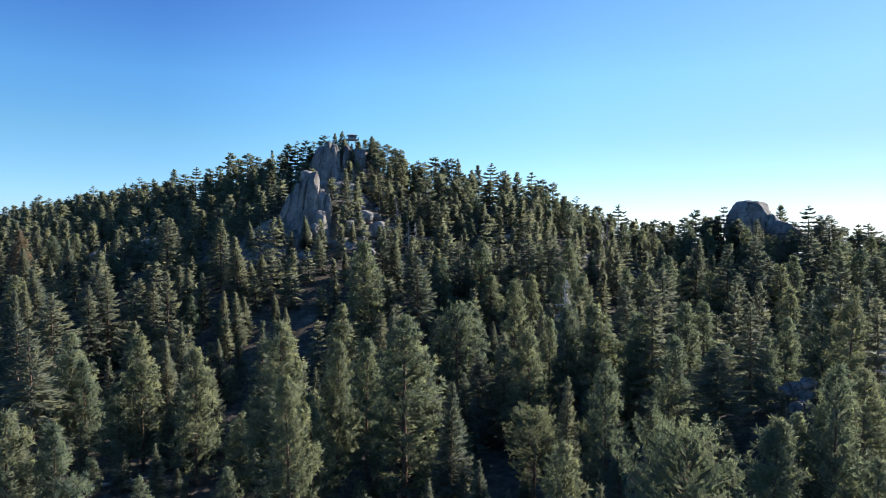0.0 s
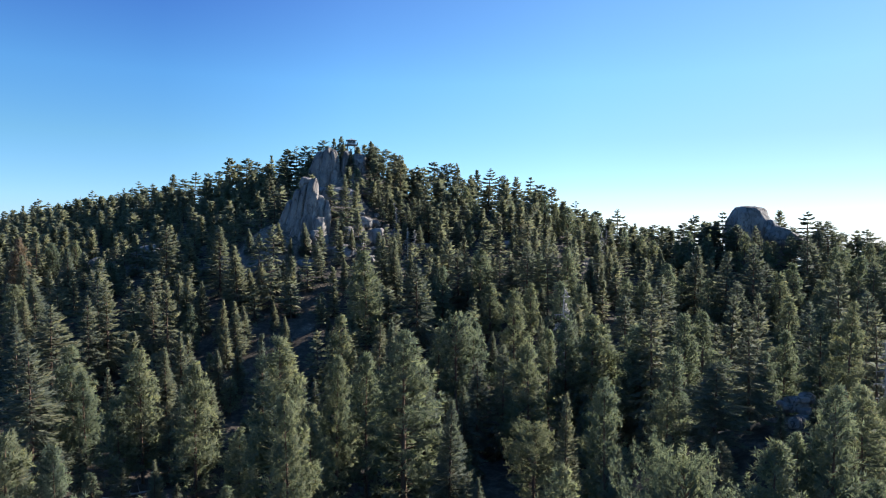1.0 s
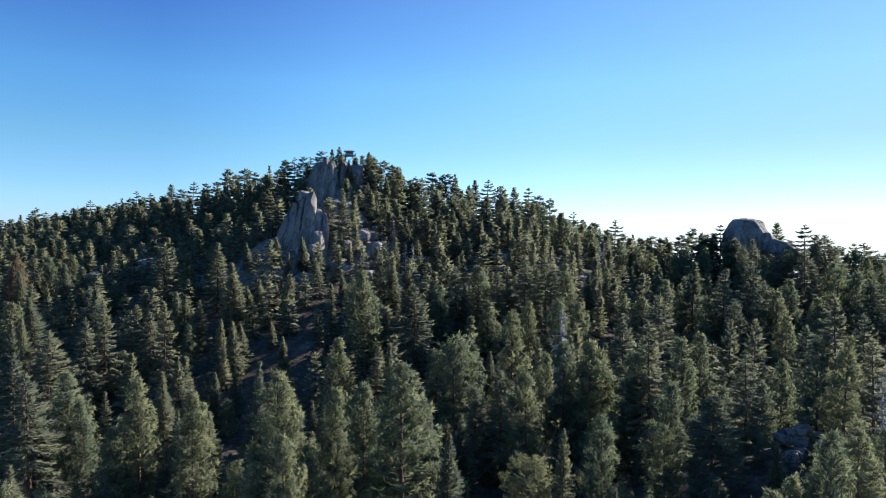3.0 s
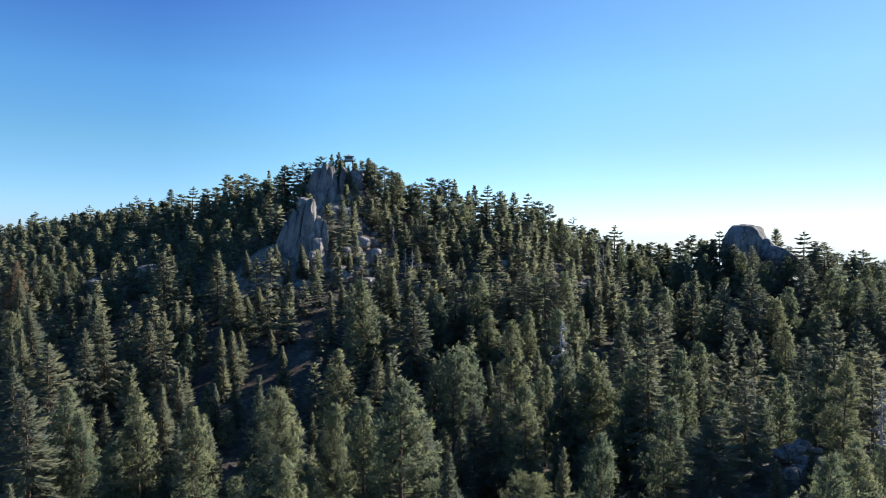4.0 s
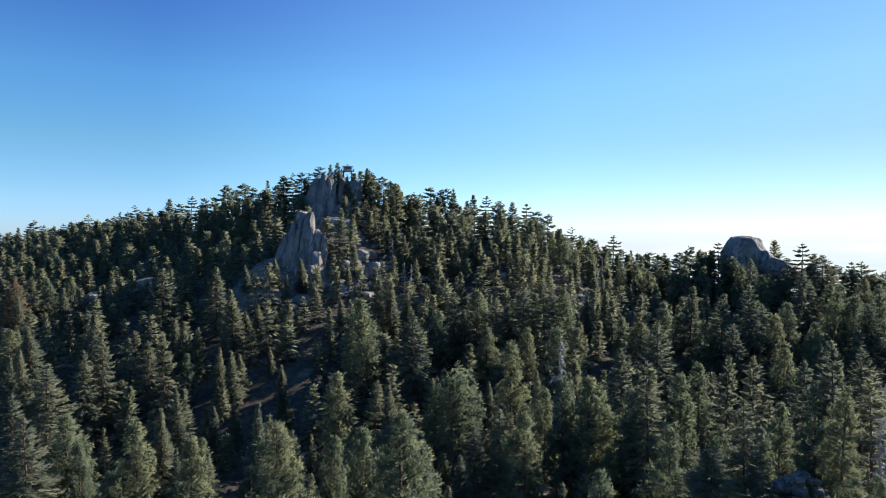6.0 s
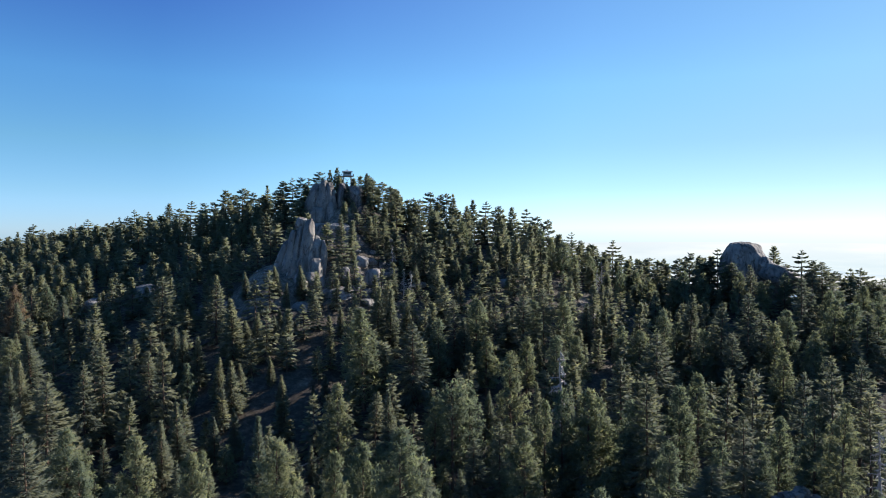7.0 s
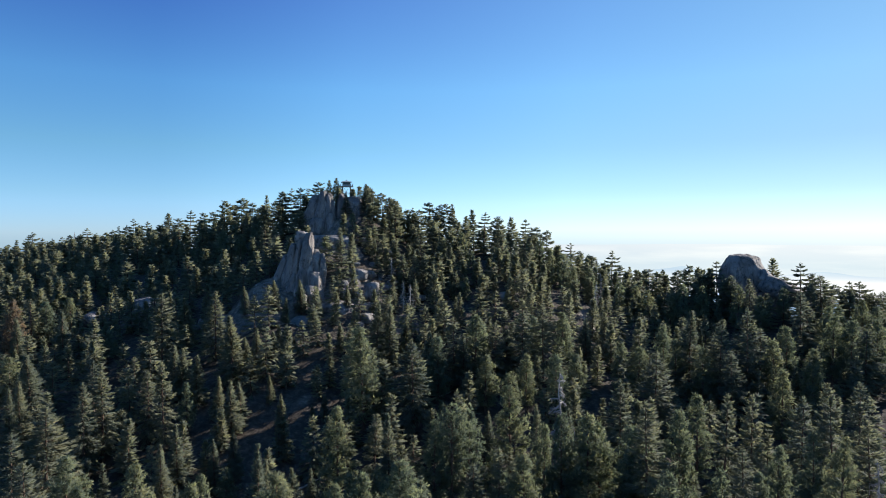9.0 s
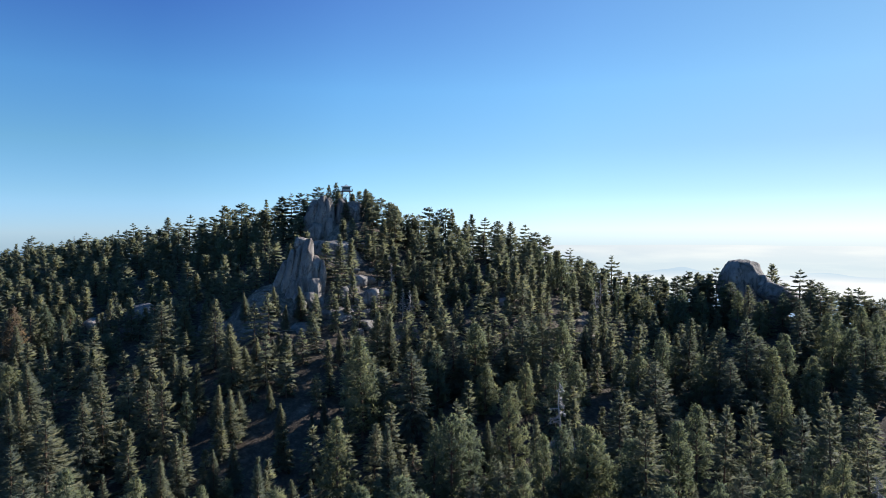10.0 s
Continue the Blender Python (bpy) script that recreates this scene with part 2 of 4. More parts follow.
def ground(x, y):
    """Height of the forest floor: a valley, the front slope, the ridge with its summit, and the fall behind."""
    yr, zr = np.interp(x, RX, RY), np.interp(x, RX, RZ)
    t = (y - 138) / (yr - 138)
    front = zr * (t + np.sqrt(t * t + 0.006)) / 2
    back = np.maximum(zr - 0.5 * (y - yr), -480.0)
    d = np.clip(0.5 + 0.5 * (back - front) / 14, 0, 1)
    z = back * (1 - d) + front * d - 14 * d * (1 - d)
    z = z + 18 * np.exp(-((x - 56) ** 2 + (y - 90) ** 2) / (2 * 17 ** 2))  # rocky knoll
    z = z - 9 * np.exp(-((x + 63) / 13) ** 2 - ((y - 313) / 18) ** 2)  # hollow under the summit dome
    # dip at the cliff's foot, the slope rising beside it, a gully
    return z - 6 * np.exp(-((x + 51) / 9) ** 2 - ((y - 237) / 17) ** 2) + 7 * np.exp(-((x + 71) / 12) ** 2 - ((y - 248) / 17) ** 2) - 3 * np.exp(-((x + 88) / 12) ** 2 - ((y - 230) / 20) ** 2)


BARE = [(-68, 236, 17, 14), (-57, 250, 15, 12), (-60, 308, 13, 22), (-47, 325, 6, 7), (-47, 285, 12, 9), (-122, 258, 9, 10), (139, 268, 14, 12), (55, 92, 6, 7), (-31, 255, 11, 9), (66, 262, 6, 9), (28, 138, 6, 12), (-12, 236, 5, 9), (-52, 344, 6, 5)]


def open_ground(x, y):
    return any(((x - cx) / rx) ** 2 + ((y - cy) / ry) ** 2 < 1 for cx, cy, rx, ry in BARE)


def build_ground():
    def axis(fine_lo, fine_hi, step, far):
        out = list(np.arange(fine_lo, fine_hi + 0.1, step))
        grow, s = out[-1], step
        while grow < far:
            s *= 1.35
            grow += s
            out.append(min(grow, far))
        low, s, back = out[0], step, []
        while low > -far:
            s *= 1.35
            low -= s
            back.append(max(low, -far))
        return np.array(back[::-1] + out)

    xs, ys = axis(-360, 260, 3.0, 4900), axis(30, 500, 3.0, 4900)
    X, Y = np.meshgrid(xs, ys)
    Z = ground(X, Y)
    for i in range(X.shape[0]):
        for j in range(X.shape[1]):
            x, y = X[i, j], Y[i, j]
            if abs(x) < 450 and -50 < y < 560:
                Z[i, j] += 1.1 * noise.noise((x * 0.07, y * 0.07, 0)) + 0.5 * noise.noise((x * 0.25, y * 0.25, 3))
    n, m = X.shape
    idx = np.arange(n * m).reshape(n, m)
    quads = np.stack([idx[:-1, :-1], idx[:-1, 1:], idx[1:, 1:], idx[1:, :-1]], -1).reshape(-1, 4)
    ob = new("ground", mesh_from("ground", np.stack([X, Y, Z], -1).reshape(-1, 3), [quads], [M_GROUND], smooth=True))
    bare = np.zeros(X.shape)
    for cx, cy, rx, ry in BARE:
        bare = np.maximum(bare, np.clip(1.7 - np.sqrt(((X - cx) / rx) ** 2 + ((Y - cy) / ry) ** 2) * 1.2, 0, 1))
    ob.data.attributes.new("bare", "FLOAT", "POINT").data.foreach_set("value", bare.ravel().astype(np.float32))
    tagged(ob, "brown needle-littered mountain slope with bare granite patches", "ground", kind="structure")


build_ground()


def far_ridge(name, dist, base, amp, seed, mat, a0=-60, a1=70, peaks=()):
    """A long hazy hill line far away, a solid wedge."""
    angs = np.radians(np.arange(a0, a1 + 0.01, 0.25))
    verts = []
    for a in angs:
        h = base + amp * (noise.fractal((math.degrees(a) * 0.09, seed, 0.3), 0.9, 2.1, 5))
        for pa, ph, pw in peaks:
            h += ph * math.exp(-((math.degrees(a) - pa) / pw) ** 2)
        for r, z in ((dist, -560), (dist + 60, h), (dist + 130, -560)):
            verts.append((r * math.sin(a), r * math.cos(a), z))
    n = len(angs)
    i = np.arange(n - 1) * 3
    quads = np.concatenate([np.stack([i, i + 3, i + 4, i + 1], -1), np.stack([i + 1, i + 4, i + 5, i + 2], -1)])
    ob = new(name, mesh_from(name, verts, [quads], [mat], smooth=True))
    tagged(ob, "pale blue hills in painted haze far beyond the ridge", "hills", kind="structure")


# Self-lit wedges; the haze over each hill line is in its emission colour.
far_ridge("backdrop", 4600, -40, 4, 1.0, haze_glow("haze_glow_far", (0.35, 0.395, 0.41), (0.405, 0.425, 0.43), -170, -40))
far_ridge("backdrop", 4000, -200, 16, 5.0, haze_glow("haze_glow_middle", (0.43, 0.445, 0.445), (0.28, 0.345, 0.395), -232, -178), peaks=((22.0, 36, 1.2), (20.0, 20, 1.6), (24.5, 18, 1.2), (32.0, 30, 2.0), (-36, 140, 6), (-33, 40, 2)))
far_ridge("backdrop", 3300, -262, 14, 9.0, haze_glow("haze_glow_near", (0.15, 0.225, 0.33), (0.215, 0.295, 0.38), -420, -240), peaks=((-37, 130, 4),))

# ---- rocks ----


def rock_mesh(size, seed, cracks=0.0, blocky=2.6, rough=0.12, subdiv=4, lean=0.0, cut=(0.72, 0.95), facets=7):
    """A weathered granite mass: a rounded block, worn flats, upright joints cut into it."""
    bm = bmesh.new()
    bmesh.ops.create_icosphere(bm, subdivisions=subdiv, radius=1.0)
    sx, sy, sz = size
    rng = random.Random(seed)
    flats = []
    for _ in range(facets):
        v = Vector((rng.uniform(-1, 1), rng.uniform(-1, 1), rng.uniform(-0.4, 1))).normalized()
        flats.append((v, rng.uniform(*cut)))
    for v in bm.verts:
        p = v.co.copy()
        k = (abs(p.x) ** blocky + abs(p.y) ** blocky + abs(p.z) ** blocky) ** (1 / blocky)
        p /= k
        for nrm, d in flats:
            over = p.dot(nrm) - d
            if over > 0:
                p -= nrm * over * 0.95
        w = Vector((p.x * sx, p.y * sy, p.z * sz))
        q = w * 0.16 + Vector((seed * 7.3, 0, 0))
        f = 1 + rough * noise.fractal(q, 0.8, 2.2, 5)
        w *= f
        if cracks > 0:
            u = w.x * 0.24 + 0.9 * noise.noise((w.y * 0.1, w.z * 0.12, seed))
            g = abs((u % 1.0) - 0.5) * 2
            groove = max(0.0, 1 - g * 5)
            u2 = w.z * 0.16 + 0.7 * noise.noise((w.x * 0.12, w.y * 0.1, seed + 4))
            g2 = abs((u2 % 1.0) - 0.5) * 2
            groove = max(groove, 0.7 * max(0.0, 1 - g2 * 7))
            w -= Vector((w.x, w.y, 0)).normalized() * cracks * groove
            w += Vector((w.x, w.y, 0)).normalized() * cracks * 0.8 * noise.cell((math.floor(u), math.floor(u2), seed))
        w.x += lean * (w.z / sz) * sx
        v.co = w
    return bm_mesh("rock", bm, M_ROCK, subdiv > 3)


def rock(name, at, size, seed, label, cracks=0.0, turn=0.0, tilt=0.0, roll=0.0, **kw):
    ob = new(name, rock_mesh(size, seed, cracks, **kw))
    ob.matrix_world = pose(at[0], at[1], at[2], tilt, roll, turn)
    return tagged(ob, label, "rock", "granite outcrops")


def crag(name, label, blocks):
    """A jointed granite mass: an empty at its foot with each joint block as a part. Blocks: x, y, z, half sizes, lean in degrees to +x, turn."""
    root = new(name)
    cx, cy = blocks[0][0], blocks[0][1]
    root.location = (cx, cy, float(ground(cx, cy)))
    for i, (x, y, z, sx, sy, sz, roll, turn) in enumerate(blocks):
        ob = part("granite_block", rock_mesh((sx, sy, sz), 50 + i + len(name), 0.35, blocky=4.4, rough=0.08, cut=(0.9, 1.2), facets=16), root)
        ob.matrix_world = pose(x, y, z, -6, roll, turn)
        ob.matrix_parent_inverse = Matrix.Translation(-root.location)
    tagged(root, label, "rock", "granite outcrops")


crag("granite_summit", "tall jointed grey granite dome crowning the summit", [
    (-62.0, 331, 76.5, 4.0, 6, 11.3, 5, 8), (-66.4, 332, 75.5, 4.0, 6, 10.6, 10, -6), (-58.0, 332, 76.5, 3.2, 6, 10.0, -4, 10), (-70.4, 333, 70.5, 3.2, 6, 7.0, 16, 0),
    (-51.6, 336, 78.0, 4.4, 6, 8.8, 4, 20), (-45.0, 337, 77.0, 4.8, 6, 8.2, -8, -15), (-63.5, 326, 67.5, 4.6, 4, 6.0, 6, 4), (-57.0, 328, 69.5, 3.2, 4, 6.6, -5, -10), (-49, 332, 70.5, 5.4, 4, 5.5, 0, 8)])
crag("granite_cliff", "tall jointed grey granite cliff with upright cracks", [
    (-57.6, 255, 51.0, 2.9, 6, 14.2, 6, -4), (-61.2, 254, 48.5, 2.8, 6, 13.0, 9, 6), (-54.0, 253, 53.4, 2.7, 5, 13.0, 4, 8), (-64.4, 256, 47.5, 2.9, 6, 9.5, 15, 0),
    (-50.2, 255, 52.4, 2.6, 5, 6.4, -3, -8), (-47.8, 254, 49.0, 1.7, 4, 8.2, 4, 14), (-49.4, 249.5, 45.6, 2.6, 4, 4.6, 5, -14), (-50.4, 246, 40.2, 2.4, 3, 4.6, -5, -20), (-54.4, 243, 38.2, 2.6, 2.8, 4.0, 14, 8),
    (-55.8, 249, 43.0, 2.6, 4, 8.4, 7, 5), (-60.2, 250.5, 41.5, 2.8, 4, 8.4, 12, 12), (-47.8, 250, 39.8, 1.9, 3, 4.4, -8, 15), (-56.0, 256, 64.0, 3.0, 4, 2.6, 14, 10), (-52.0, 250.5, 50.0, 1.6, 3, 4.6, 10, -10)])
rock("granite_ledge", (-51, 291, 60.6), (10, 5, 4.2), 10, "pale bare granite ledge between cliff and dome", 0.2, turn=10, blocky=4.0, facets=12, cut=(0.9, 1.2))
rock("granite_boulder", (-34, 262, 47.8), (4.4, 3.4, 2.8), 11, "large rounded granite boulder on the slope", 0.1, blocky=3.2, facets=14, cut=(0.9, 1.15))
rock("granite_boulder", (-27, 250, 42), (3.4, 4, 3.6), 12, "shaded grey granite boulder between firs", 0.2, blocky=4.5, facets=14, cut=(0.9, 1.2))
rock("granite_slab", (-51, 228, float(ground(-51, 228)) - 2.4), (12, 10, 3.6), 18, "bare granite slab falling away under the cliff", 0.15, tilt=22, roll=-6, subdiv=5, blocky=2.4)
rock("granite_slab", (-39, 238, float(ground(-39, 238)) - 1.2), (7, 7, 2.8), 19, "shaded granite slab at the cliff's foot", 0.15, tilt=20, turn=25, blocky=2.6)
rock("granite_slab", (-86, 243, float(ground(-86, 243)) - 2.6), (9, 9, 4.0), 14, "bare granite slab in shade among firs", 0.15, tilt=18)
rock("granite_slab", (-122, 262, 35), (9, 7, 3.4), 15, "pale flat granite slab beside a dead trunk", 0.1, tilt=10)
rock("granite_slab", (-142, 255, 31), (6, 5, 3), 16, "pale granite slab half hidden by pines", 0.1, tilt=8)
rock("granite_boulder", (60, 244, 26.5), (3.5, 3, 1.8), 17, "white sunlit granite boulder on a shaded slope")
rock("granite_dome", (138.0, 277, 42.6), (9.2, 9, 12.6), 26, "dark rounded granite dome on the ridge against the sky", 0.0, subdiv=5, blocky=3.2, cut=(1.0, 1.2), rough=0.07, facets=9)
rock("granite_block", (143.4, 268, 45.8), (3.3, 3, 3.2), 22, "shaded rounded granite block beside the dome", 0.1)
rock("granite_slab", (150.0, 264, 39.6), (9.8, 6.5, 4.2), 23, "pale stepped granite slab sloping off the dome", 0.3, roll=23, tilt=14, blocky=4.0, cut=(0.95, 1.2))
rock("granite_slab", (147, 274, 33), (9, 7, 7), 24, "shaded granite shoulder under the ridge dome", 0.25, blocky=4.0, cut=(0.95, 1.2))
for k, (dx, dy, dz, s) in enumerate([(0, 0, 3.4, 1.5), (1.8, 0.6, 4.0, 1.2), (-2.0, -0.5, 2.4, 1.4), (0.6, -1.8, 1.6, 1.6), (3.2, 0.5, 2.8, 1.2), (-0.5, 0.5, 1.6, 2.2), (2.4, -1.5, 1.2, 1.6)]):
    rock("granite_boulder", (55 + dx, 94 + dy, 17.6 + dz * 0.7), (s * 1.1, s * 0.9, s * 0.36), 30 + k, "pale split slab in a rocky outcrop", 0.15, turn=40 * k, tilt=-8 + 5 * k, blocky=5.0, facets=12, cut=(0.9, 1.2))

for k, (x, y, sx, sy, sz) in enumerate([(-24, 302, 5, 4, 1.6), (-19, 284, 4, 3, 1.4), (-8, 262, 3.5, 3, 1.3), (-36, 300, 5, 3.5, 1.8), (-30, 270, 3, 2.5, 1.6), (-22, 262, 2.6, 2.2, 1.8), (-38, 246, 3, 2.5, 2.0), (-26, 240, 3.4, 3, 2.4), (-95, 236, 4, 3, 1.8), (28, 262, 3, 2.5, 1.6), (-27, 232, 3, 3, 2.0), (66, 236, 2.5, 2, 1.4)]):
    rock("granite_slab", (x, y, float(ground(x, y)) + sz * 0.45), (sx, sy, sz), 60 + k, "low pale granite slab breaking through the slope", 0.15, turn=35 * k, blocky=4.0, facets=10, cut=(0.9, 1.2))

rubble = random.Random(17)
for k in range(34):
    x, y = rubble.gauss(-30, 9), rubble.uniform(226, 284)
    if x < -46:
        continue
    w = rubble.uniform(0.7, 2.2)
    rock("granite_boulder", (x, y, float(ground(x, y)) + w * 0.3), (w * rubble.uniform(0.8, 1.4), w, w * rubble.uniform(0.5, 0.9)), 80 + k, "angular grey granite block in a tumbled slope", 0.1, turn=rubble.uniform(0, 180), tilt=rubble.uniform(-15, 25), subdiv=3, blocky=7.0, facets=12, cut=(0.7, 1.15))
for k in range(14):
    x, y = rubble.gauss(57, 5), rubble.gauss(88, 5)
    w = rubble.uniform(0.5, 1.2)
    rock("granite_boulder", (x, y, float(ground(x, y)) + w * 0.3), (w * rubble.uniform(0.9, 1.6), w, w * rubble.uniform(0.35, 0.7)), 140 + k, "small pale granite block on a rocky knoll", 0.1, turn=rubble.uniform(0, 180), tilt=rubble.uniform(-15, 25), subdiv=3, blocky=7.0, facets=12, cut=(0.7, 1.15))

for k in range(26):
    x, y = rubble.uniform(-88, -56), rubble.uniform(222, 250)
    w = rubble.uniform(0.35, 1.1)
    rock("granite_boulder", (x, y, float(ground(x, y)) + w * 0.2), (w * rubble.uniform(1.0, 2.4), w, w * rubble.uniform(0.3, 0.7)), 170 + k, "small grey stone on a bare sandy slope", 0.0, turn=rubble.uniform(0, 180), tilt=rubble.uniform(0, 25), subdiv=2, blocky=5.0, facets=10, cut=(0.75, 1.15))

# ---- fire lookout ----


def box(bm, size, at, turn=None):
    m = Matrix.Translation(at) @ (turn or Matrix()) @ Matrix.Diagonal((*size, 1))
    bmesh.ops.create_cube(bm, size=1.0, matrix=m)


def beam(bm, a, b, r):
    """A square bar from a to b."""
    a, b = Vector(a), Vector(b)
    q = (b - a).to_track_quat("Z", "Y").to_matrix().to_4x4()
    box(bm, (r, r, (b - a).length), (a + b) / 2, q)


def lookout(x, y, z, deck, turn):
    """A small glazed cab with a railed walkway on a braced steel tower."""
    root = new("fire_lookout")

    def piece(name, build, mat, parent=None, label=""):
        bm = bmesh.new()
        build(bm)
        return part(name, bm_mesh(name, bm, mat), parent or root, label)

    cab, walk_w, foot = 2.15, 3.5, 2.6
    corners = [(1, 1), (1, -1), (-1, -1), (-1, 1)]
    for cx, cy in corners:
        piece("leg", lambda bm, cx=cx, cy=cy: beam(bm, (cx * foot, cy * foot, -1.5), (cx * 2.1, cy * 2.1, deck), 0.24), M_STEEL)
    for i in range(4):
        (ax, ay), (bx, by) = corners[i], corners[(i + 1) % 4]
        for lo, hi in ((0.0, 0.5), (0.5, 1.0)):
            fl, fh = foot + (2.1 - foot) * lo, foot + (2.1 - foot) * hi
            for (px_, py_), (qx, qy) in (((ax, ay), (bx, by)), ((bx, by), (ax, ay))):
                piece("brace", lambda bm, p=(px_ * fl, py_ * fl, deck * lo), q=(qx * fh, qy * fh, deck * hi): beam(bm, p, q, 0.1), M_STEEL)
    piece("deck", lambda bm: box(bm, (walk_w * 2, walk_w * 2, 0.22), (0, 0, deck + 0.1)), M_RAIL, None, "weathered timber walkway deck")
    for i in range(4):
        (ax, ay), (bx, by) = corners[i], corners[(i + 1) % 4]
        e = walk_w - 0.06
        for h in (0.55, 1.05):
            piece("rail", lambda bm, h=h: beam(bm, (ax * e, ay * e, deck + 0.2 + h), (bx * e, by * e, deck + 0.2 + h), 0.09), M_RAIL)
        for s in range(5):
            f = s / 5
            sx, sy = ax + (bx - ax) * f, ay + (by - ay) * f
            piece("rail_post", lambda bm, sx=sx, sy=sy: beam(bm, (sx * e, sy * e, deck + 0.2), (sx * e, sy * e, deck + 1.3), 0.1), M_RAIL)
    base = deck + 0.21
    walls = piece("cab_wall", lambda bm: box(bm, (cab * 2, cab * 2, 0.95), (0, 0, base + 0.475)), M_CAB, None, "grey-green boarded lower wall")
    for i in range(4):
        (ax, ay), (bx, by) = corners[i], corners[(i + 1) % 4]
        piece("corner_post", lambda bm: box(bm, (0.18, 0.18, 1.35), (ax * (cab - 0.09), ay * (cab - 0.09), base + 1.625)), M_CAB, walls)
        nx, ny = (ax + bx) / 2, (ay + by) / 2
        for s in range(3):
            f = (s + 0.5) / 3 * 2 - 1
            wx, wy = nx * (cab - 0.08) + (bx - ax) / 2 * f * (cab - 0.2), ny * (cab - 0.08) + (by - ay) / 2 * f * (cab - 0.2)
            wide = (cab - 0.2) * 2 / 3 - 0.1
            piece("window", lambda bm, wx=wx, wy=wy: box(bm, (0.05 if nx else wide, 0.05 if ny else wide, 1.3), (wx, wy, base + 1.6)), M_GLASS, walls, "dark window pane")
    roof_z = base + 2.3

    def roof(bm):
        e, t = cab + 0.75, 0.5
        lo = [bm.verts.new((cx * e, cy * e, roof_z)) for cx, cy in corners]
        mid = [bm.verts.new((cx * e, cy * e, roof_z + 0.18)) for cx, cy in corners]
        top = [bm.verts.new((cx * t, cy * t, roof_z + 0.95)) for cx, cy in corners]
        bm.faces.new(lo)
        bm.faces.new(top[::-1])
        for r0, r1 in ((lo, mid), (mid, top)):
            for i in range(4):
                bm.faces.new((r0[i], r1[i], r1[(i + 1) % 4], r0[(i + 1) % 4]))
        bmesh.ops.recalc_face_normals(bm, faces=bm.faces)

    piece("roof", roof, M_ROOF, None, "low grey pyramid roof with wide eaves")
    piece("vent", lambda bm: bmesh.ops.create_cone(bm, cap_ends=True, segments=10, radius1=0.25, radius2=0.2, depth=0.7, matrix=Matrix.Translation((0, 0, roof_z + 1.2))), M_STEEL)
    root.matrix_world = pose(x, y, z, 0, 0, turn)
    tagged(root, "small glazed fire lookout cab on a braced steel tower", "lookout tower")


lookout(-51.0, 346.6, 81.0, 10.4, 12)

# ---- trees ----


def kites(o, d, s, l, w):
    """Pointed needle sprigs: origins, directions, sides, lengths, widths."""
    m = o + d * (l * 0.42)[:, None]
    v = np.stack([o, m + s * (w * 0.5)[:, None], o + d * l[:, None], m - s * (w * 0.5)[:, None]], 1)
    return v.reshape(-1, 3), np.arange(len(o) * 4).reshape(-1, 4)


def unit(v):
    return v / np.maximum(np.linalg.norm(v, axis=1, keepdims=True), 1e-6)


def tube(points, radii, sides):
    """A tapered limb along points."""
    verts, faces = [], []
    for (x, y, z), r in zip(points, radii):
        for k in range(sides):
            a = 2 * math.pi * k / sides
            verts.append((x + r * math.cos(a), y + r * math.sin(a), z))
    for i in range(len(points) - 1):
        for k in range(sides):
            a, b = i * sides + k, i * sides + (k + 1) % sides
            faces.append((a, b, b + sides, a + sides))
    return np.array(verts), np.array(faces)


def stick(p0, p1, r):
    """A thin three-sided bough."""
    d = np.array(p1) - np.array(p0)
    d = d / max(np.linalg.norm(d), 1e-6)
    a = np.cross(d, (0.3, 0.2, 1.0))
    a /= max(np.linalg.norm(a), 1e-6)
    b = np.cross(d, a)
    ring = [a * math.cos(k * 2.0944) + b * math.sin(k * 2.0944) for k in range(3)]
    v = [np.array(p0) + q * r for q in ring] + [np.array(p1) + q * r * 0.25 for q in ring]
    return np.array(v), np.array([(k, (k + 1) % 3, 3 + (k + 1) % 3, 3 + k) for k in range(3)])


def gather(pieces):
    verts, faces, base = [], [], 0
    for v, f in pieces:
        verts.append(v)
        faces.append(f + base)
        base += len(v)
    return np.concatenate(verts), np.concatenate(faces)


def bodies(P, D, S, hl, hw, ht, rng, sides):
    """Dense inner foliage of the boughs: jagged spindles round centres P, along D, broad along S."""
    n = len(P)
    U = unit(np.cross(D, S))
    U *= np.sign(U[:, 2:3] + 1e-9)
    v = [P - D * (hl * rng.uniform(0.8, 1.1, n))[:, None], P + D * (hl * rng.uniform(0.8, 1.1, n))[:, None]]
    for k in range(sides):
        a = 2 * math.pi * k / sides + 0.5
        r = rng.uniform(0.65, 1.25, n)
        along = rng.uniform(-0.35, 0.35, n)
        v.append(P + D * (hl * along)[:, None] + S * (hw * r * math.cos(a))[:, None] + U * (ht * r * math.sin(a))[:, None])
    w = 2 + sides
    base = np.arange(n)[:, None] * w
    f = []
    for k in range(sides):
        a, b = 2 + k, 2 + (k + 1) % sides
        f.append(base + np.array([[0, b, a]]))
        f.append(base + np.array([[1, a, b]]))
    return np.stack(v, 1).reshape(-1, 3), np.concatenate(f)


# By style: f spire fir, l tiered fir, t flat-topped storm-worn fir, p tufted pine, b round-topped pine.
REACH = {"f": 0.235, "l": 0.30, "t": 0.27, "p": 0.245, "b": 0.27}  # crown radius over height
START = {"f": 0.05, "l": 0.10, "t": 0.18, "p": 0.09, "b": 0.36}  # bare trunk over height
GAP = {"f": 0.55, "l": 0.95, "t": 0.78, "p": 0.68, "b": 0.8}  # metres between whorls
COUNT = {"f": 7, "l": 6, "t": 7, "p": 6, "b": 6}  # boughs in a whorl
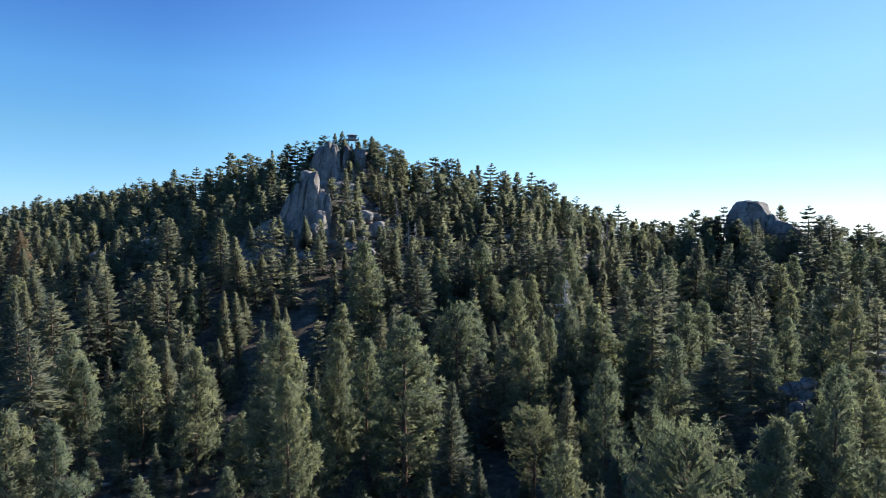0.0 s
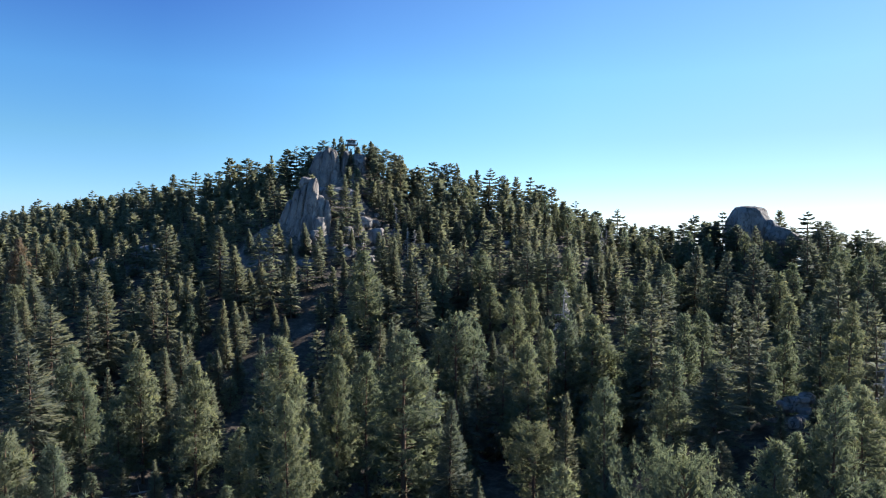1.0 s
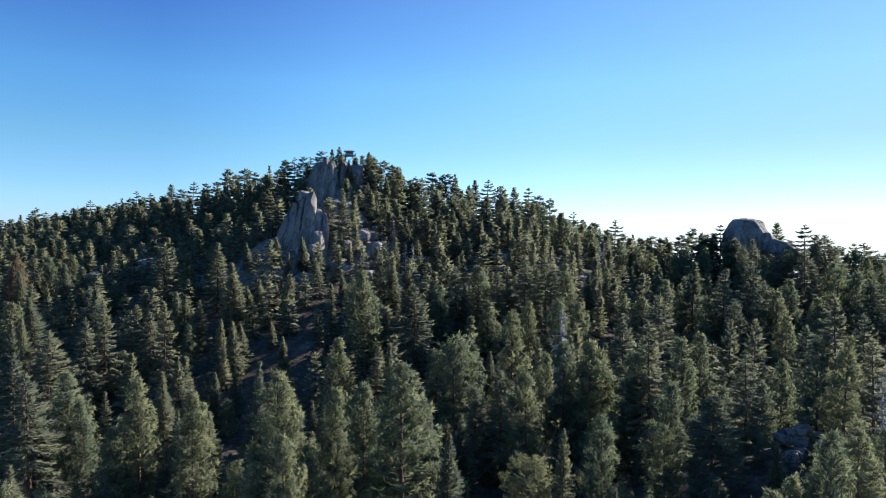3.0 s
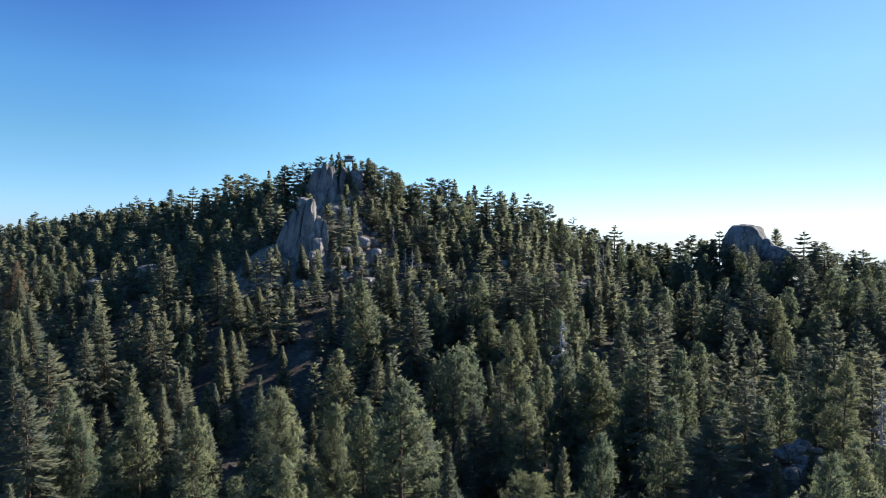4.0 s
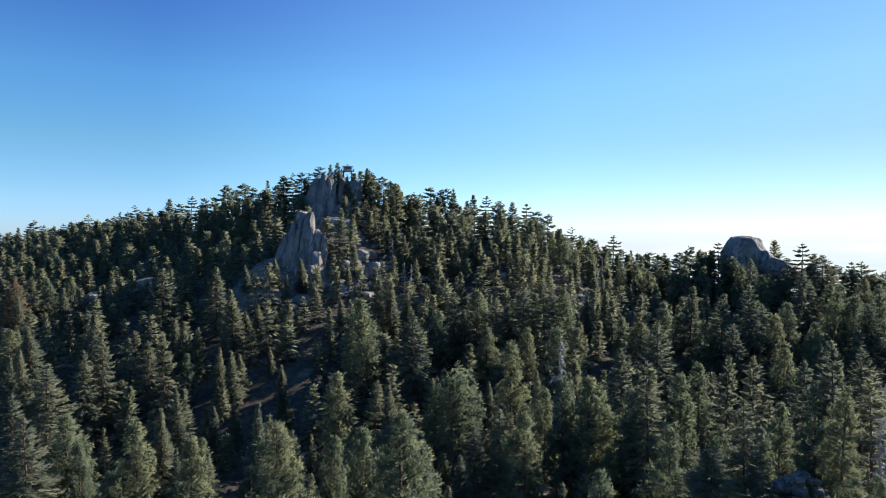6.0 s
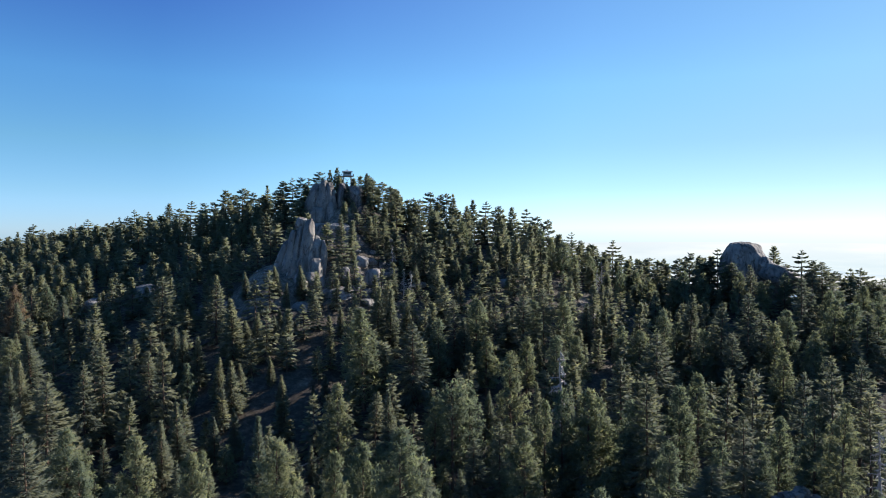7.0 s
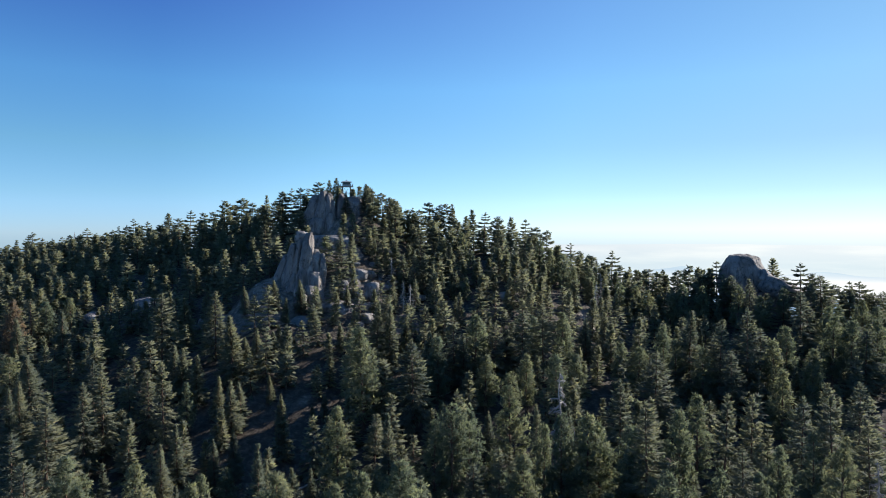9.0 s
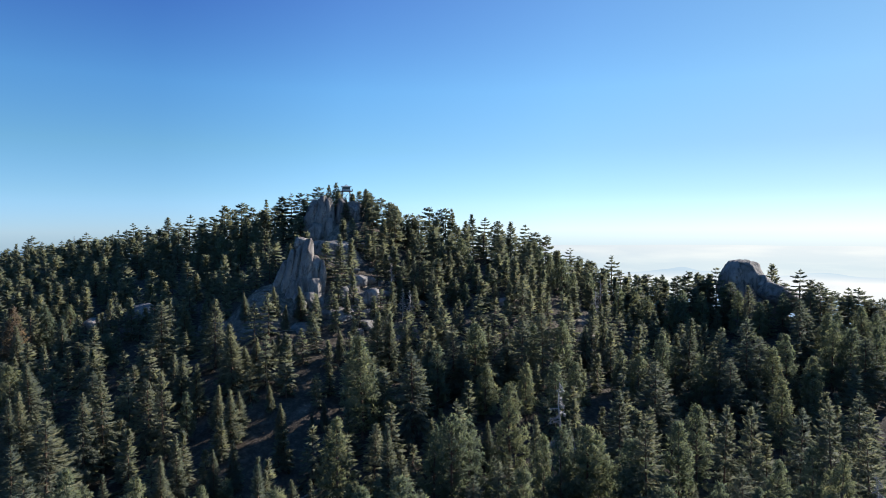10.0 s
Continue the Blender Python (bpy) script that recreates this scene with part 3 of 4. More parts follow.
RISE = {"f": (-0.25, 0.95), "l": (-0.18, 0.55), "t": (-0.12, 0.42), "p": (0.05, 0.75), "b": (0.05, 0.75)}
SAG = {"f": 0.16, "l": 0.42, "t": 0.12, "p": -0.1, "b": -0.08}
LIFT = {"f": 0.14, "l": 0.30, "t": 0.16, "p": 0.0, "b": 0.0}
FAN = {"f": 0.30, "l": 0.25, "t": 0.30, "p": 0.25, "b": 0.25}
GAPS = {"f": 0.05, "l": 0.14, "t": 0.14, "p": 0.16, "b": 0.08}


def outline(style, u, lobe, rng):
    """Crown radius at height u of the crown, as a share of the reach."""
    if style == "f":
        return (1 - u) ** 0.95 * min(1, 0.65 + 2.5 * u) * (0.7 + 0.3 * lobe) * rng.uniform(0.88, 1.1) + 0.015
    if style == "l":
        return (1 - u) ** 0.8 * min(1, 0.75 + 1.6 * u) * (0.55 + 0.45 * lobe) * rng.uniform(0.85, 1.1) + 0.03
    if style == "t":
        return (1 - u ** 4) ** 0.9 * min(1, 0.75 + u) * (0.3 + 0.6 * lobe) * (1.0 - 0.5 * u) * rng.uniform(0.75, 1.1) + 0.1
    if style == "p":
        return (1 - u) ** 0.72 * min(1, 0.65 + 1.8 * u) * (0.35 + 0.65 * lobe) * rng.uniform(0.85, 1.1) + 0.04
    return math.sqrt(max(0.04, 1 - (max(u, 0.4) - 0.4) ** 2 * 2.7)) * (0.4 + 0.6 * lobe) * min(1, 0.6 + u)


def conifer(seed, height, style, sprigs, cover=4.0, limbs=True):
    """One tree: crown (verts, triangles, quads, soft normals) and trunk (verts, quads)."""
    rng = np.random.default_rng(seed)
    up = np.array([0, 0, 1.0])
    reach, start = REACH[style] * height * rng.uniform(0.9, 1.1), START[style] * rng.uniform(0.6, 1.5)
    bend = rng.normal(0, 0.014, 2) * height
    r0 = height * (0.014 if style != "b" else 0.02)

    def axis(t):
        return np.array([bend[0] * t * t, bend[1] * t * t, t * height])

    trunk = [tube([axis(t) for t in (-0.05, 0.03, 0.3, 0.6, 0.85, 0.985)], [r0 * 1.35, r0, r0 * 0.8, r0 * 0.5, r0 * 0.22, 0.02], 7 if limbs else 4)]
    roots, azs, lens, rises, levels = [], [], [], [], []
    t, phase, bias = start, rng.uniform(0, 6.28), rng.uniform(0, 6.28)
    lobes = rng.uniform(0.6, 1.2, 14) if style in "tpb" else rng.uniform(0.75, 1.15, 14)
    while t < 0.985:
        u = (t - start) / (1 - start)
        prof = outline(style, u, np.interp(u * 13, np.arange(14), lobes), rng)
        spokes = COUNT[style] - (0 if limbs else 1)
        for k in range(spokes):
            if rng.random() < GAPS[style]:
                continue
            az = phase + 2 * math.pi * k / spokes + rng.normal(0, 0.28)
            roots.append(axis(min(0.985, t + rng.uniform(-1, 1) * (1.0 if style == "t" else 0.5 if style in "pb" else 0.2) * GAP[style] / height)))
            azs.append(az)
            lens.append(max(0.3, reach * prof * rng.uniform(0.72, 1.12) * (1 + 0.15 * math.cos(az - bias))))
            rises.append(RISE[style][0] + RISE[style][1] * u + rng.normal(0, 0.15 if style in "tp" else 0.08))
            levels.append(u)
        t += GAP[style] * (1.0 if limbs else 2.0) * rng.uniform(0.8, 1.25) / height * (1.05 - 0.5 * u)
        phase += 0.9
    roots, azs, lens, rises, levels = (np.array(q) for q in (roots, azs, lens, rises, levels))
    outs = np.stack([np.cos(azs), np.sin(azs), 0 * azs], 1)
    sides = np.stack([-np.sin(azs), np.cos(azs), 0 * azs], 1)
    sag, lift = SAG[style] * (1.15 - levels), LIFT[style] * (1.1 - 0.5 * levels)
    area = 1.15 * reach * height * (1 - start)
    slim = 0.19 if sprigs > 9000 else 0.24 if sprigs > 3000 else 0.32 if sprigs > 1500 else 0.4
    size = math.sqrt(cover * area / (sprigs * 0.5 * slim))

    def along(i, s):
        return roots[i] + outs[i] * (lens[i] * s)[:, None] + up * (lens[i] * (rises[i] * s - sag[i] * s ** 2 + lift[i] * s ** 3))[:, None]

    every = np.arange(len(lens))
    mid, far = along(every, np.full(len(lens), 0.5)), along(every, np.full(len(lens), 0.95))
    broad, thick = (0.06, 0.03) if style in "flt" else (0.03, 0.03)
    core = unit(far - roots)
    cv, cf = bodies(mid, core, sides, 0.46 * lens, broad * lens + 0.06, thick * lens + 0.05, rng, 4 if sprigs > 3000 else 3)
    near = np.repeat(every, len(cv) // len(lens))
    cn = unit(cv - mid[near] + outs[near] * 0.25 + up * 0.12)
    if limbs:
        for i in np.nonzero(lens > 1.2)[0]:
            trunk.append(stick(roots[i], mid[i] + (far[i] - mid[i]) * 0.5, r0 * 0.2 * min(1, lens[i] / reach + 0.2)))
    weight = lens ** 1.35
    if style in "flt":
        counts = np.maximum(3, np.round(sprigs * weight / weight.sum())).astype(int)
        i = np.repeat(every, counts)
        n = len(i)
        s = ((np.concatenate([np.arange(c) for c in counts]) + rng.uniform(0, 1, n)) / counts[i]) ** (0.72 if style == "f" else 0.62)
        s = 0.1 + 0.9 * s
        q = rng.uniform(0, 1, n) ** 0.75 * rng.choice((-1, 1), n)
        half = lens[i] * FAN[style] * np.maximum(0, 1.02 - s) ** 0.55 * np.minimum(1, 3 * s) + 0.06
        lat = q * half
        p = along(i, s * 0.93) + sides[i] * lat[:, None] + outs[i] * (0.35 * np.abs(lat))[:, None]
        hang = {"f": 0.05, "l": 0.4, "t": 0.3}[style]
        p[:, 2] += -hang * np.abs(lat) + rng.normal(0, {"f": 0.10, "l": 0.07, "t": 0.10}[style] + 0.05 * size, n)
        ang = np.sign(q) * (0.25 + 0.75 * (1 - s)) * np.sqrt(np.abs(q)) + rng.normal(0, 0.22, n)
        slope = rises[i] - 2 * sag[i] * s + 3 * lift[i] * s ** 2 - hang * np.abs(np.sin(ang)) + rng.normal(0.05, 0.2, n)
        d = unit(outs[i] * np.cos(ang)[:, None] + sides[i] * np.sin(ang)[:, None] + up * slope[:, None])
        l = size * rng.uniform(0.6, 1.4, n) * (1.15 - 0.35 * s)
        roll = rng.normal(0, 0.75, n)
        flat = unit(np.cross(d, up + 0 * d))
        face = unit(np.cross(flat, d))
        S = flat * np.cos(roll)[:, None] + face * np.sin(roll)[:, None]
        soft = outs[i] * 0.55 + up * 0.55 + sides[i] * (0.3 * q)[:, None] + rng.normal(0, 0.22, (n, 3))
        p -= d * (l * 0.4)[:, None]
    else:
        per = int(np.clip(sprigs // 400, 6, 15))
        counts = np.maximum(1, np.round(sprigs / per * weight / weight.sum())).astype(int)
        ci = np.repeat(every, counts)
        m = len(ci)
        s = 0.3 + 0.7 * ((np.concatenate([np.arange(c) for c in counts]) + rng.uniform(0, 1, m)) / counts[ci]) ** 0.7
        c = along(ci, s) + sides[ci] * (lens[ci] * 0.3 * (1.15 - s) * rng.uniform(-1, 1, m))[:, None] + up * (rng.normal(0.06, 0.09, m) * lens[ci])[:, None]
        i = np.repeat(ci, per)
        n = len(i)
        d = unit(rng.normal(0, 1, (n, 3)) + outs[i] * 0.35 + up * 0.45)
        l = size * 0.9 * rng.uniform(0.75, 1.25, n)
        p = np.repeat(c, per, 0) + d * (l * 0.12)[:, None] + rng.normal(0, 0.10 * size, (n, 3))
        S = unit(np.cross(d, rng.normal(0, 1, (n, 3))))
        soft = d * 0.75 + outs[i] * 0.35 + up * 0.35
    k = max(8, sprigs // 130)
    tops = np.stack([axis(v) for v in rng.uniform(0.95 if style != "t" else 0.97, 0.998, k)])
    td = unit(rng.normal(0, 1, (k, 3)) * np.array([1, 1, 0.4]) + up * 0.9)
    tl = size * rng.uniform(0.45, 0.8, k)
    p, d, l = np.concatenate([p, tops]), np.concatenate([d, td]), np.concatenate([l, tl])
    S, soft = np.concatenate([S, unit(np.cross(td, rng.normal(0, 1, (k, 3))))]), np.concatenate([soft, td])
    soft = unit(soft)
    S *= np.where(np.sum(np.cross(S, d) * soft, 1) < 0, -1.0, 1.0)[:, None]
    own = unit(np.cross(S, d))
    kv, kf = kites(p, d, S, l, l * slim * rng.uniform(0.75, 1.25, len(l)))
    crown = (np.concatenate([cv, kv]), cf, kf + len(cv), np.concatenate([cn, np.repeat(unit(soft * 0.75 + own * 0.45), 4, 0)]))
    return crown, gather(trunk)


def snag(seed, height):
    """A dead standing trunk with bare drooping boughs."""
    rng = np.random.default_rng(seed)
    r0 = height * 0.014
    wob = rng.normal(0, 0.12, (6, 2))
    pts = [(wob[i][0] * t * 2, wob[i][1] * t * 2, t * height) for i, t in enumerate((-0.04, 0.2, 0.4, 0.6, 0.8, 1.0))]
    pieces = [tube(pts, [r0 * 1.3, r0, r0 * 0.85, r0 * 0.65, r0 * 0.4, 0.04], 7)]
    for t in np.arange(0.25, 0.98, 0.022):
        az, ln = rng.uniform(0, 6.28), height * 0.2 * (1.1 - t) * rng.uniform(0.5, 1.3) + 0.3
        root = np.array([0, 0, t * height])
        tip = root + np.array([math.cos(az) * ln, math.sin(az) * ln, rng.uniform(-0.8, 0.15) * ln])
        pieces.append(stick(root, tip, 0.13))
        for _ in range(7):
            s = rng.uniform(0.3, 1)
            q = root + (tip - root) * s
            pieces.append(stick(q, q + rng.normal(0, 0.35, 3) * ln * 0.6 - np.array([0, 0, 0.25 * ln]), 0.06))
    return gather(pieces)


KINDS = {
    "f": ("fir_tree", "narrow dark green fir with short upswept boughs", M_FIR, "tree"),
    "l": ("fir_tree", "tall tiered fir with long level boughs", M_FIR, "tree"),
    "t": ("fir_tree", "storm-worn flat-topped fir with layered level boughs", M_FIR, "tree"),
    "p": ("pine_tree", "tall tufted green pine with an uneven conical crown", M_PINE, "tree"),
    "b2": ("pine_tree", "broad round-topped olive green pine", M_PINE, "tree"),
    "b": ("pine_tree", "dying pine with rust-brown needles", M_BROWN, "tree"),
}
MODELS = {}
SPRIGS = (13000, 6400, 4000, 2600, 1700)  # by distance; young trees last
COVER = {"f": 4.4, "l": 3.7, "t": 4.4, "p": 3.7, "b": 3.9}


def model(kind, variant, level):
    """Mesh pair of one tree model, 20 m high, made once."""
    key = (kind, variant, level)
    if key not in MODELS:
        style = {"b2": "b", "b": "p"}.get(kind, kind)
        count = SPRIGS[level] + (15000 if style == "b" and level == 0 else 0)
        (v, tri, quad, nrm), wood = conifer(100 + variant * 7 + ord(kind[0]) + 50 * level, 22.0 if style == "b" else 20.0, style, count, COVER[style], level < 3)
        MODELS[key] = (mesh_from("crown", v, [tri, quad], [KINDS[kind][2]], smooth=True, normals=nrm), mesh_from("trunk", wood[0], [wood[1]], [M_BARK], smooth=True))
    return MODELS[key]


TAKEN = []
tree_rng = random.Random(11)


def tree(x, y, h, kind, wide=1.0, level=None):
    z = float(ground(x, y))
    if level is None:
        level = 0 if y < 98 else 1 if y < 165 else 2 if y < 250 else 3
    turn = tree_rng.uniform(0, 360)
    TAKEN.append((x, y))
    if kind == "s":
        key = ("s", tree_rng.randrange(3))
        if key not in MODELS:
            v, f = snag(40 + key[1], 16.0)
            MODELS[key] = mesh_from("trunk", v, [f], [M_DEAD], smooth=True)
        root = new("dead_tree")
        part("trunk", MODELS[key], root)
        s = h / 16.0
        root.matrix_world = pose(x, y, z, 0, 0, turn) @ Matrix.Diagonal((s, s, s, 1))
        return tagged(root, "bare grey dead tree with drooping broken boughs", "tree", "trees on the mountain")
    name, label, _, cat = KINDS[kind]
    crown, trunk = model(kind, tree_rng.randrange(4), level)
    root = new(name)
    part("trunk", trunk, root)
    part("crown", crown, root)
    s = h / (22.0 if kind == "b2" else 20.0)
    w = wide * s ** 0.75 * tree_rng.uniform(0.85, 1.18)
    root.matrix_world = pose(x, y, z, 0, 0, turn) @ Matrix.Diagonal((w, w, s, 1))
    return tagged(root, label, cat, "trees on the mountain")


# Stands of trees: x, y, height, kind and, where it stands out, breadth.
SKYLINE_STAND_A = [
    (-317, 445, 20.3, "p"), (-312, 450, 19.7, "p"), (-310, 440, 17.6, "f"), (-310, 455, 22.5, "f"), (-308, 470, 29.7, "p"), (-293, 440, 19.9, "p"),
    (-275, 430, 20.7, "l"), (-265, 425, 19.3, "p"), (-255, 420, 19.7, "l"), (-247, 415, 20.1, "p"), (-241, 410, 21.8, "s"), (-234, 405, 19.6, "p"),
    (-225, 398, 22.7, "l"), (-222, 402, 18.7, "p"), (-215, 400, 18.4, "p"), (-209, 398, 19.6, "p"), (-204, 395, 21.5, "l"), (-199, 396, 21.7, "p"),
    (-196, 398, 25.8, "l"), (-190, 394, 20.8, "p"), (-184, 392, 22.6, "l"), (-174, 385, 15.4, "p"), (-165, 380, 25.5, "f"), (-157, 375, 21.2, "p"),
    (-154, 383, 26.3, "l"), (-141, 372, 22.3, "p"),
]
SKYLINE_STAND_B = [
    (-133, 366, 21.5, "p"), (-116, 336, 29.5, "p"), (-116, 350, 24.2, "p"), (-116, 365, 27.2, "p"), (-106, 355, 22.1, "p"), (-101, 366, 26.4, "f"),
    (-91, 345, 19.6, "p"), (-85, 338, 24.5, "l"), (-80, 340, 24, "l"), (-75, 338, 23.2, "l"), (-70, 336, 21.4, "l"), (-66, 343, 21, "l"),
    (-61, 346, 19.9, "f"), (-57, 346, 19.2, "f"), (-49, 329, 13.4, "f", 0.8), (-39, 335, 17, "f"), (-35, 331, 17.3, "p"), (-29, 326, 20.5, "l"),
    (-25, 322, 21.6, "p"), (-21, 310, 25.4, "l"), (-13, 330, 19.9, "p"), (-10, 333, 18.9, "l"), (-4, 351, 23, "p"), (1, 350, 22.3, "p"),
    (5, 352, 24.9, "p"), (9, 350, 26, "f"),
]
SKYLINE_STAND_C = [
    (16, 342, 19.5, "f"), (21, 357, 32.4, "f"), (24, 318, 21.5, "l"), (32, 343, 26, "p"), (35, 345, 28.2, "p"), (42, 351, 33.1, "f"),
    (47, 328, 24.3, "l"), (53, 325, 21.5, "p"), (57, 322, 21.4, "p"), (64, 330, 16, "l"), (72, 331, 20.2, "l"), (76, 326, 16.6, "l"),
    (80, 324, 16.4, "p"), (83, 320, 14.6, "f"), (95, 334, 24.5, "l"), (96, 320, 16, "p"), (99, 315, 16.7, "f"), (102, 310, 15.3, "p"),
    (105, 305, 16.3, "p"), (109, 266, 26, "l"), (111, 310, 12.4, "f"), (111, 282, 19.3, "l"), (113, 292, 13.7, "p"), (115, 313, 16.2, "f"),
    (116, 270, 19.5, "p"), (120, 270, 17.7, "p"),
]
SKYLINE_STAND_D = [
    (123, 269, 23.1, "l"), (124, 258, 19.5, "p"), (150, 238, 21.4, "l"), (151, 266, 16.8, "p"), (151, 254, 22.5, "l"), (152, 278, 28.8, "f"),
    (154, 250, 19.3, "p"), (162, 250, 16.4, "p"), (171, 253, 19.1, "l"), (173, 250, 19.8, "l"), (176, 246, 16.6, "l"), (177, 243, 17.4, "p"),
]
UPPER_STAND_A = [
    (-250, 360, 7.8, "p"), (-249, 370, 9, "f"), (-205, 330, 10, "p"), (-192, 300, 9.5, "p"), (-173, 300, 10.2, "l"), (-173, 330, 8.8, "p"),
    (-168, 340, 10.3, "l"), (-159, 290, 8.5, "p"), (-146, 310, 8.4, "p"), (-137, 320, 10.1, "l"), (-131, 330, 9.3, "p"), (-125, 325, 7.7, "p"),
    (-124, 300, 5.8, "p"), (-108, 312, 18.5, "p"), (-99, 310, 14.3, "p"), (-95, 320, 13.1, "p"), (-82, 292, 20.3, "l"), (-73, 268, 16.7, "l"),
    (-73, 233, 10.6, "f"), (-62, 234, 11, "f"), (-56, 226, 10, "f"), (-53, 238, 13.2, "f"), (-46, 232, 12.4, "f"), (-43, 312, 8.6, "p"),
    (-40, 256, 22.5, "f"), (-36, 305, 11.3, "l"),
]
UPPER_STAND_B = [
    (-35, 236, 9.4, "f"), (-29, 285, 10.9, "f"), (-28, 255, 6.1, "f"), (-25, 285, 14.5, "f"), (-20, 268, 12.9, "s"), (-18, 250, 9.2, "f"),
    (-15, 270, 15.6, "f"), (-14, 248, 12.1, "s"), (-11, 246, 12.4, "s"), (-10, 266, 19.1, "f"), (-9, 250, 13.2, "f"), (-8, 280, 25.8, "l"),
    (-6, 268, 17.9, "f"), (-2, 262, 16.8, "f"), (2, 260, 13.2, "f"), (6, 290, 14.6, "f"), (8, 262, 12.3, "f"), (12, 300, 17, "p"),
    (12, 258, 10.9, "p"), (16, 290, 11.4, "p"), (19, 280, 11.6, "f"), (25, 310, 13.3, "l"), (25, 262, 9, "f"), (28, 300, 8.9, "p"),
    (31, 265, 9.2, "f"), (33, 290, 11.2, "p"),
]
UPPER_STAND_C = [
    (40, 305, 14.9, "l"), (41, 280, 16.2, "l"), (50, 300, 18.5, "p"), (54, 290, 17.9, "p"), (59, 290, 17.8, "p"), (62, 280, 14.9, "p"),
    (70, 270, 13.9, "s"), (72, 290, 14.4, "p"), (76, 285, 14.5, "s"), (80, 270, 16.8, "p"), (88, 272, 15.8, "p"), (91, 265, 16.2, "p"),
    (99, 260, 18.7, "p"), (103, 255, 22.4, "p"), (111, 255, 19.8, "p"), (123, 262, 16.7, "p"), (123, 250, 18.3, "p"), (126, 246, 21.4, "l"),
    (127, 240, 16, "p"), (138, 215, 19.1, "p"), (142, 250, 14.1, "p"), (144, 235, 19.8, "l"), (145, 220, 16.5, "p"), (157, 225, 17.6, "p"),
    (158, 220, 16.9, "p"),
]
MIDDLE_STAND_A = [
    (-152, 220, 22.8, "b"), (-152, 230, 20.3, "l"), (-149, 235, 16.9, "p"), (-147, 215, 18, "f"), (-143, 240, 16.1, "p"), (-130, 213, 20, "f"),
    (-129, 185, 16.4, "p"), (-121, 215, 13.4, "f"), (-117, 176, 21, "f"), (-116, 215, 12.6, "p"), (-94, 195, 13.4, "l"), (-93, 226, 17.4, "f"),
    (-90, 200, 27.4, "l"), (-90, 160, 25, "l"), (-80, 186, 16, "f"), (-77, 184, 15.7, "f"), (-75, 207, 23.3, "l"), (-71, 180, 15.2, "f"),
    (-63, 188, 21.8, "f"), (-60, 192, 12.4, "f"), (-58, 196, 12.3, "f"), (-54, 201, 8.5, "f"), (-54, 208, 7.4, "f"), (-51, 206, 8.3, "f"),
    (-48, 205, 5, "f"), (-33, 207, 10.7, "f"),
]
MIDDLE_STAND_B = [
    (-21, 170, 28.1, "p", 1.3), (-20, 200, 22.5, "f"), (-16, 202, 21.8, "f"), (-11, 210, 14.7, "f"), (-7, 170, 25.8, "l"), (-3, 190, 19.3, "f"),
    (0, 185, 19.7, "p"), (5, 194, 22.3, "l", 1.1), (8, 190, 18.5, "f"), (12, 196, 21.4, "p"), (14, 180, 16.5, "p"), (18, 194, 20.2, "l"),
    (22, 198, 15.8, "f"), (26, 180, 16.3, "p"), (27, 196, 22.3, "l"), (30, 150, 27, "s"), (32, 205, 16.8, "p"), (34, 197, 24.6, "l"),
    (34, 175, 18.8, "p"), (41, 200, 21.4, "p"), (42, 185, 15.2, "p"), (52, 215, 15, "f"), (58, 195, 15.6, "p"), (60, 219, 16.8, "f"),
    (60, 168, 25.3, "l"), (64, 194, 15.3, "p"),
]
MIDDLE_STAND_C = [
    (73, 100, 18.6, "s"), (76, 205, 18.8, "p"), (78, 200, 16.9, "p"), (82, 199, 27.3, "f"), (82, 188, 19.2, "p"), (87, 188, 28.7, "l"),
    (87, 180, 21.8, "l"), (89, 195, 19.7, "f"), (98, 193, 31.3, "l"), (104, 196, 23.8, "l"), (105, 190, 21.9, "p"), (114, 185, 19.9, "p"),
    (115, 200, 21.1, "p"), (130, 218, 24.4, "l"), (130, 200, 22.3, "p"), (134, 197, 21.7, "p"), (134, 190, 21.9, "l"), (141, 195, 22.4, "p"),
]
NEAR_SLOPE_STAND_A = [
    (-106, 155, 23, "f"), (-105, 150, 23.6, "f"), (-87, 150, 24.5, "l"), (-86, 157, 25.8, "l"), (-84, 120, 26, "l"), (-81, 126, 29, "l", 1.2),
    (-78, 165, 19.7, "l"), (-72, 160, 23.9, "l"), (-71, 105, 26.1, "l"), (-70, 115, 23.1, "p"), (-69, 168, 13.7, "p"), (-62, 172, 12.5, "f"),
    (-60, 140, 18.8, "f"), (-60, 132, 18.4, "f"), (-56, 165, 14.9, "f"), (-55, 170, 11.2, "f"), (-54, 109, 23.8, "p"), (-53, 144, 13, "f"),
    (-50, 149, 12.2, "f"), (-49, 178, 8.5, "f"), (-45, 112, 17.8, "f"), (-44, 116, 15.5, "f"), (-43, 168, 9.4, "f"), (-37, 185, 7.1, "f"),
    (-35, 170, 5.7, "f"), (-34, 115, 25.6, "f"),
]
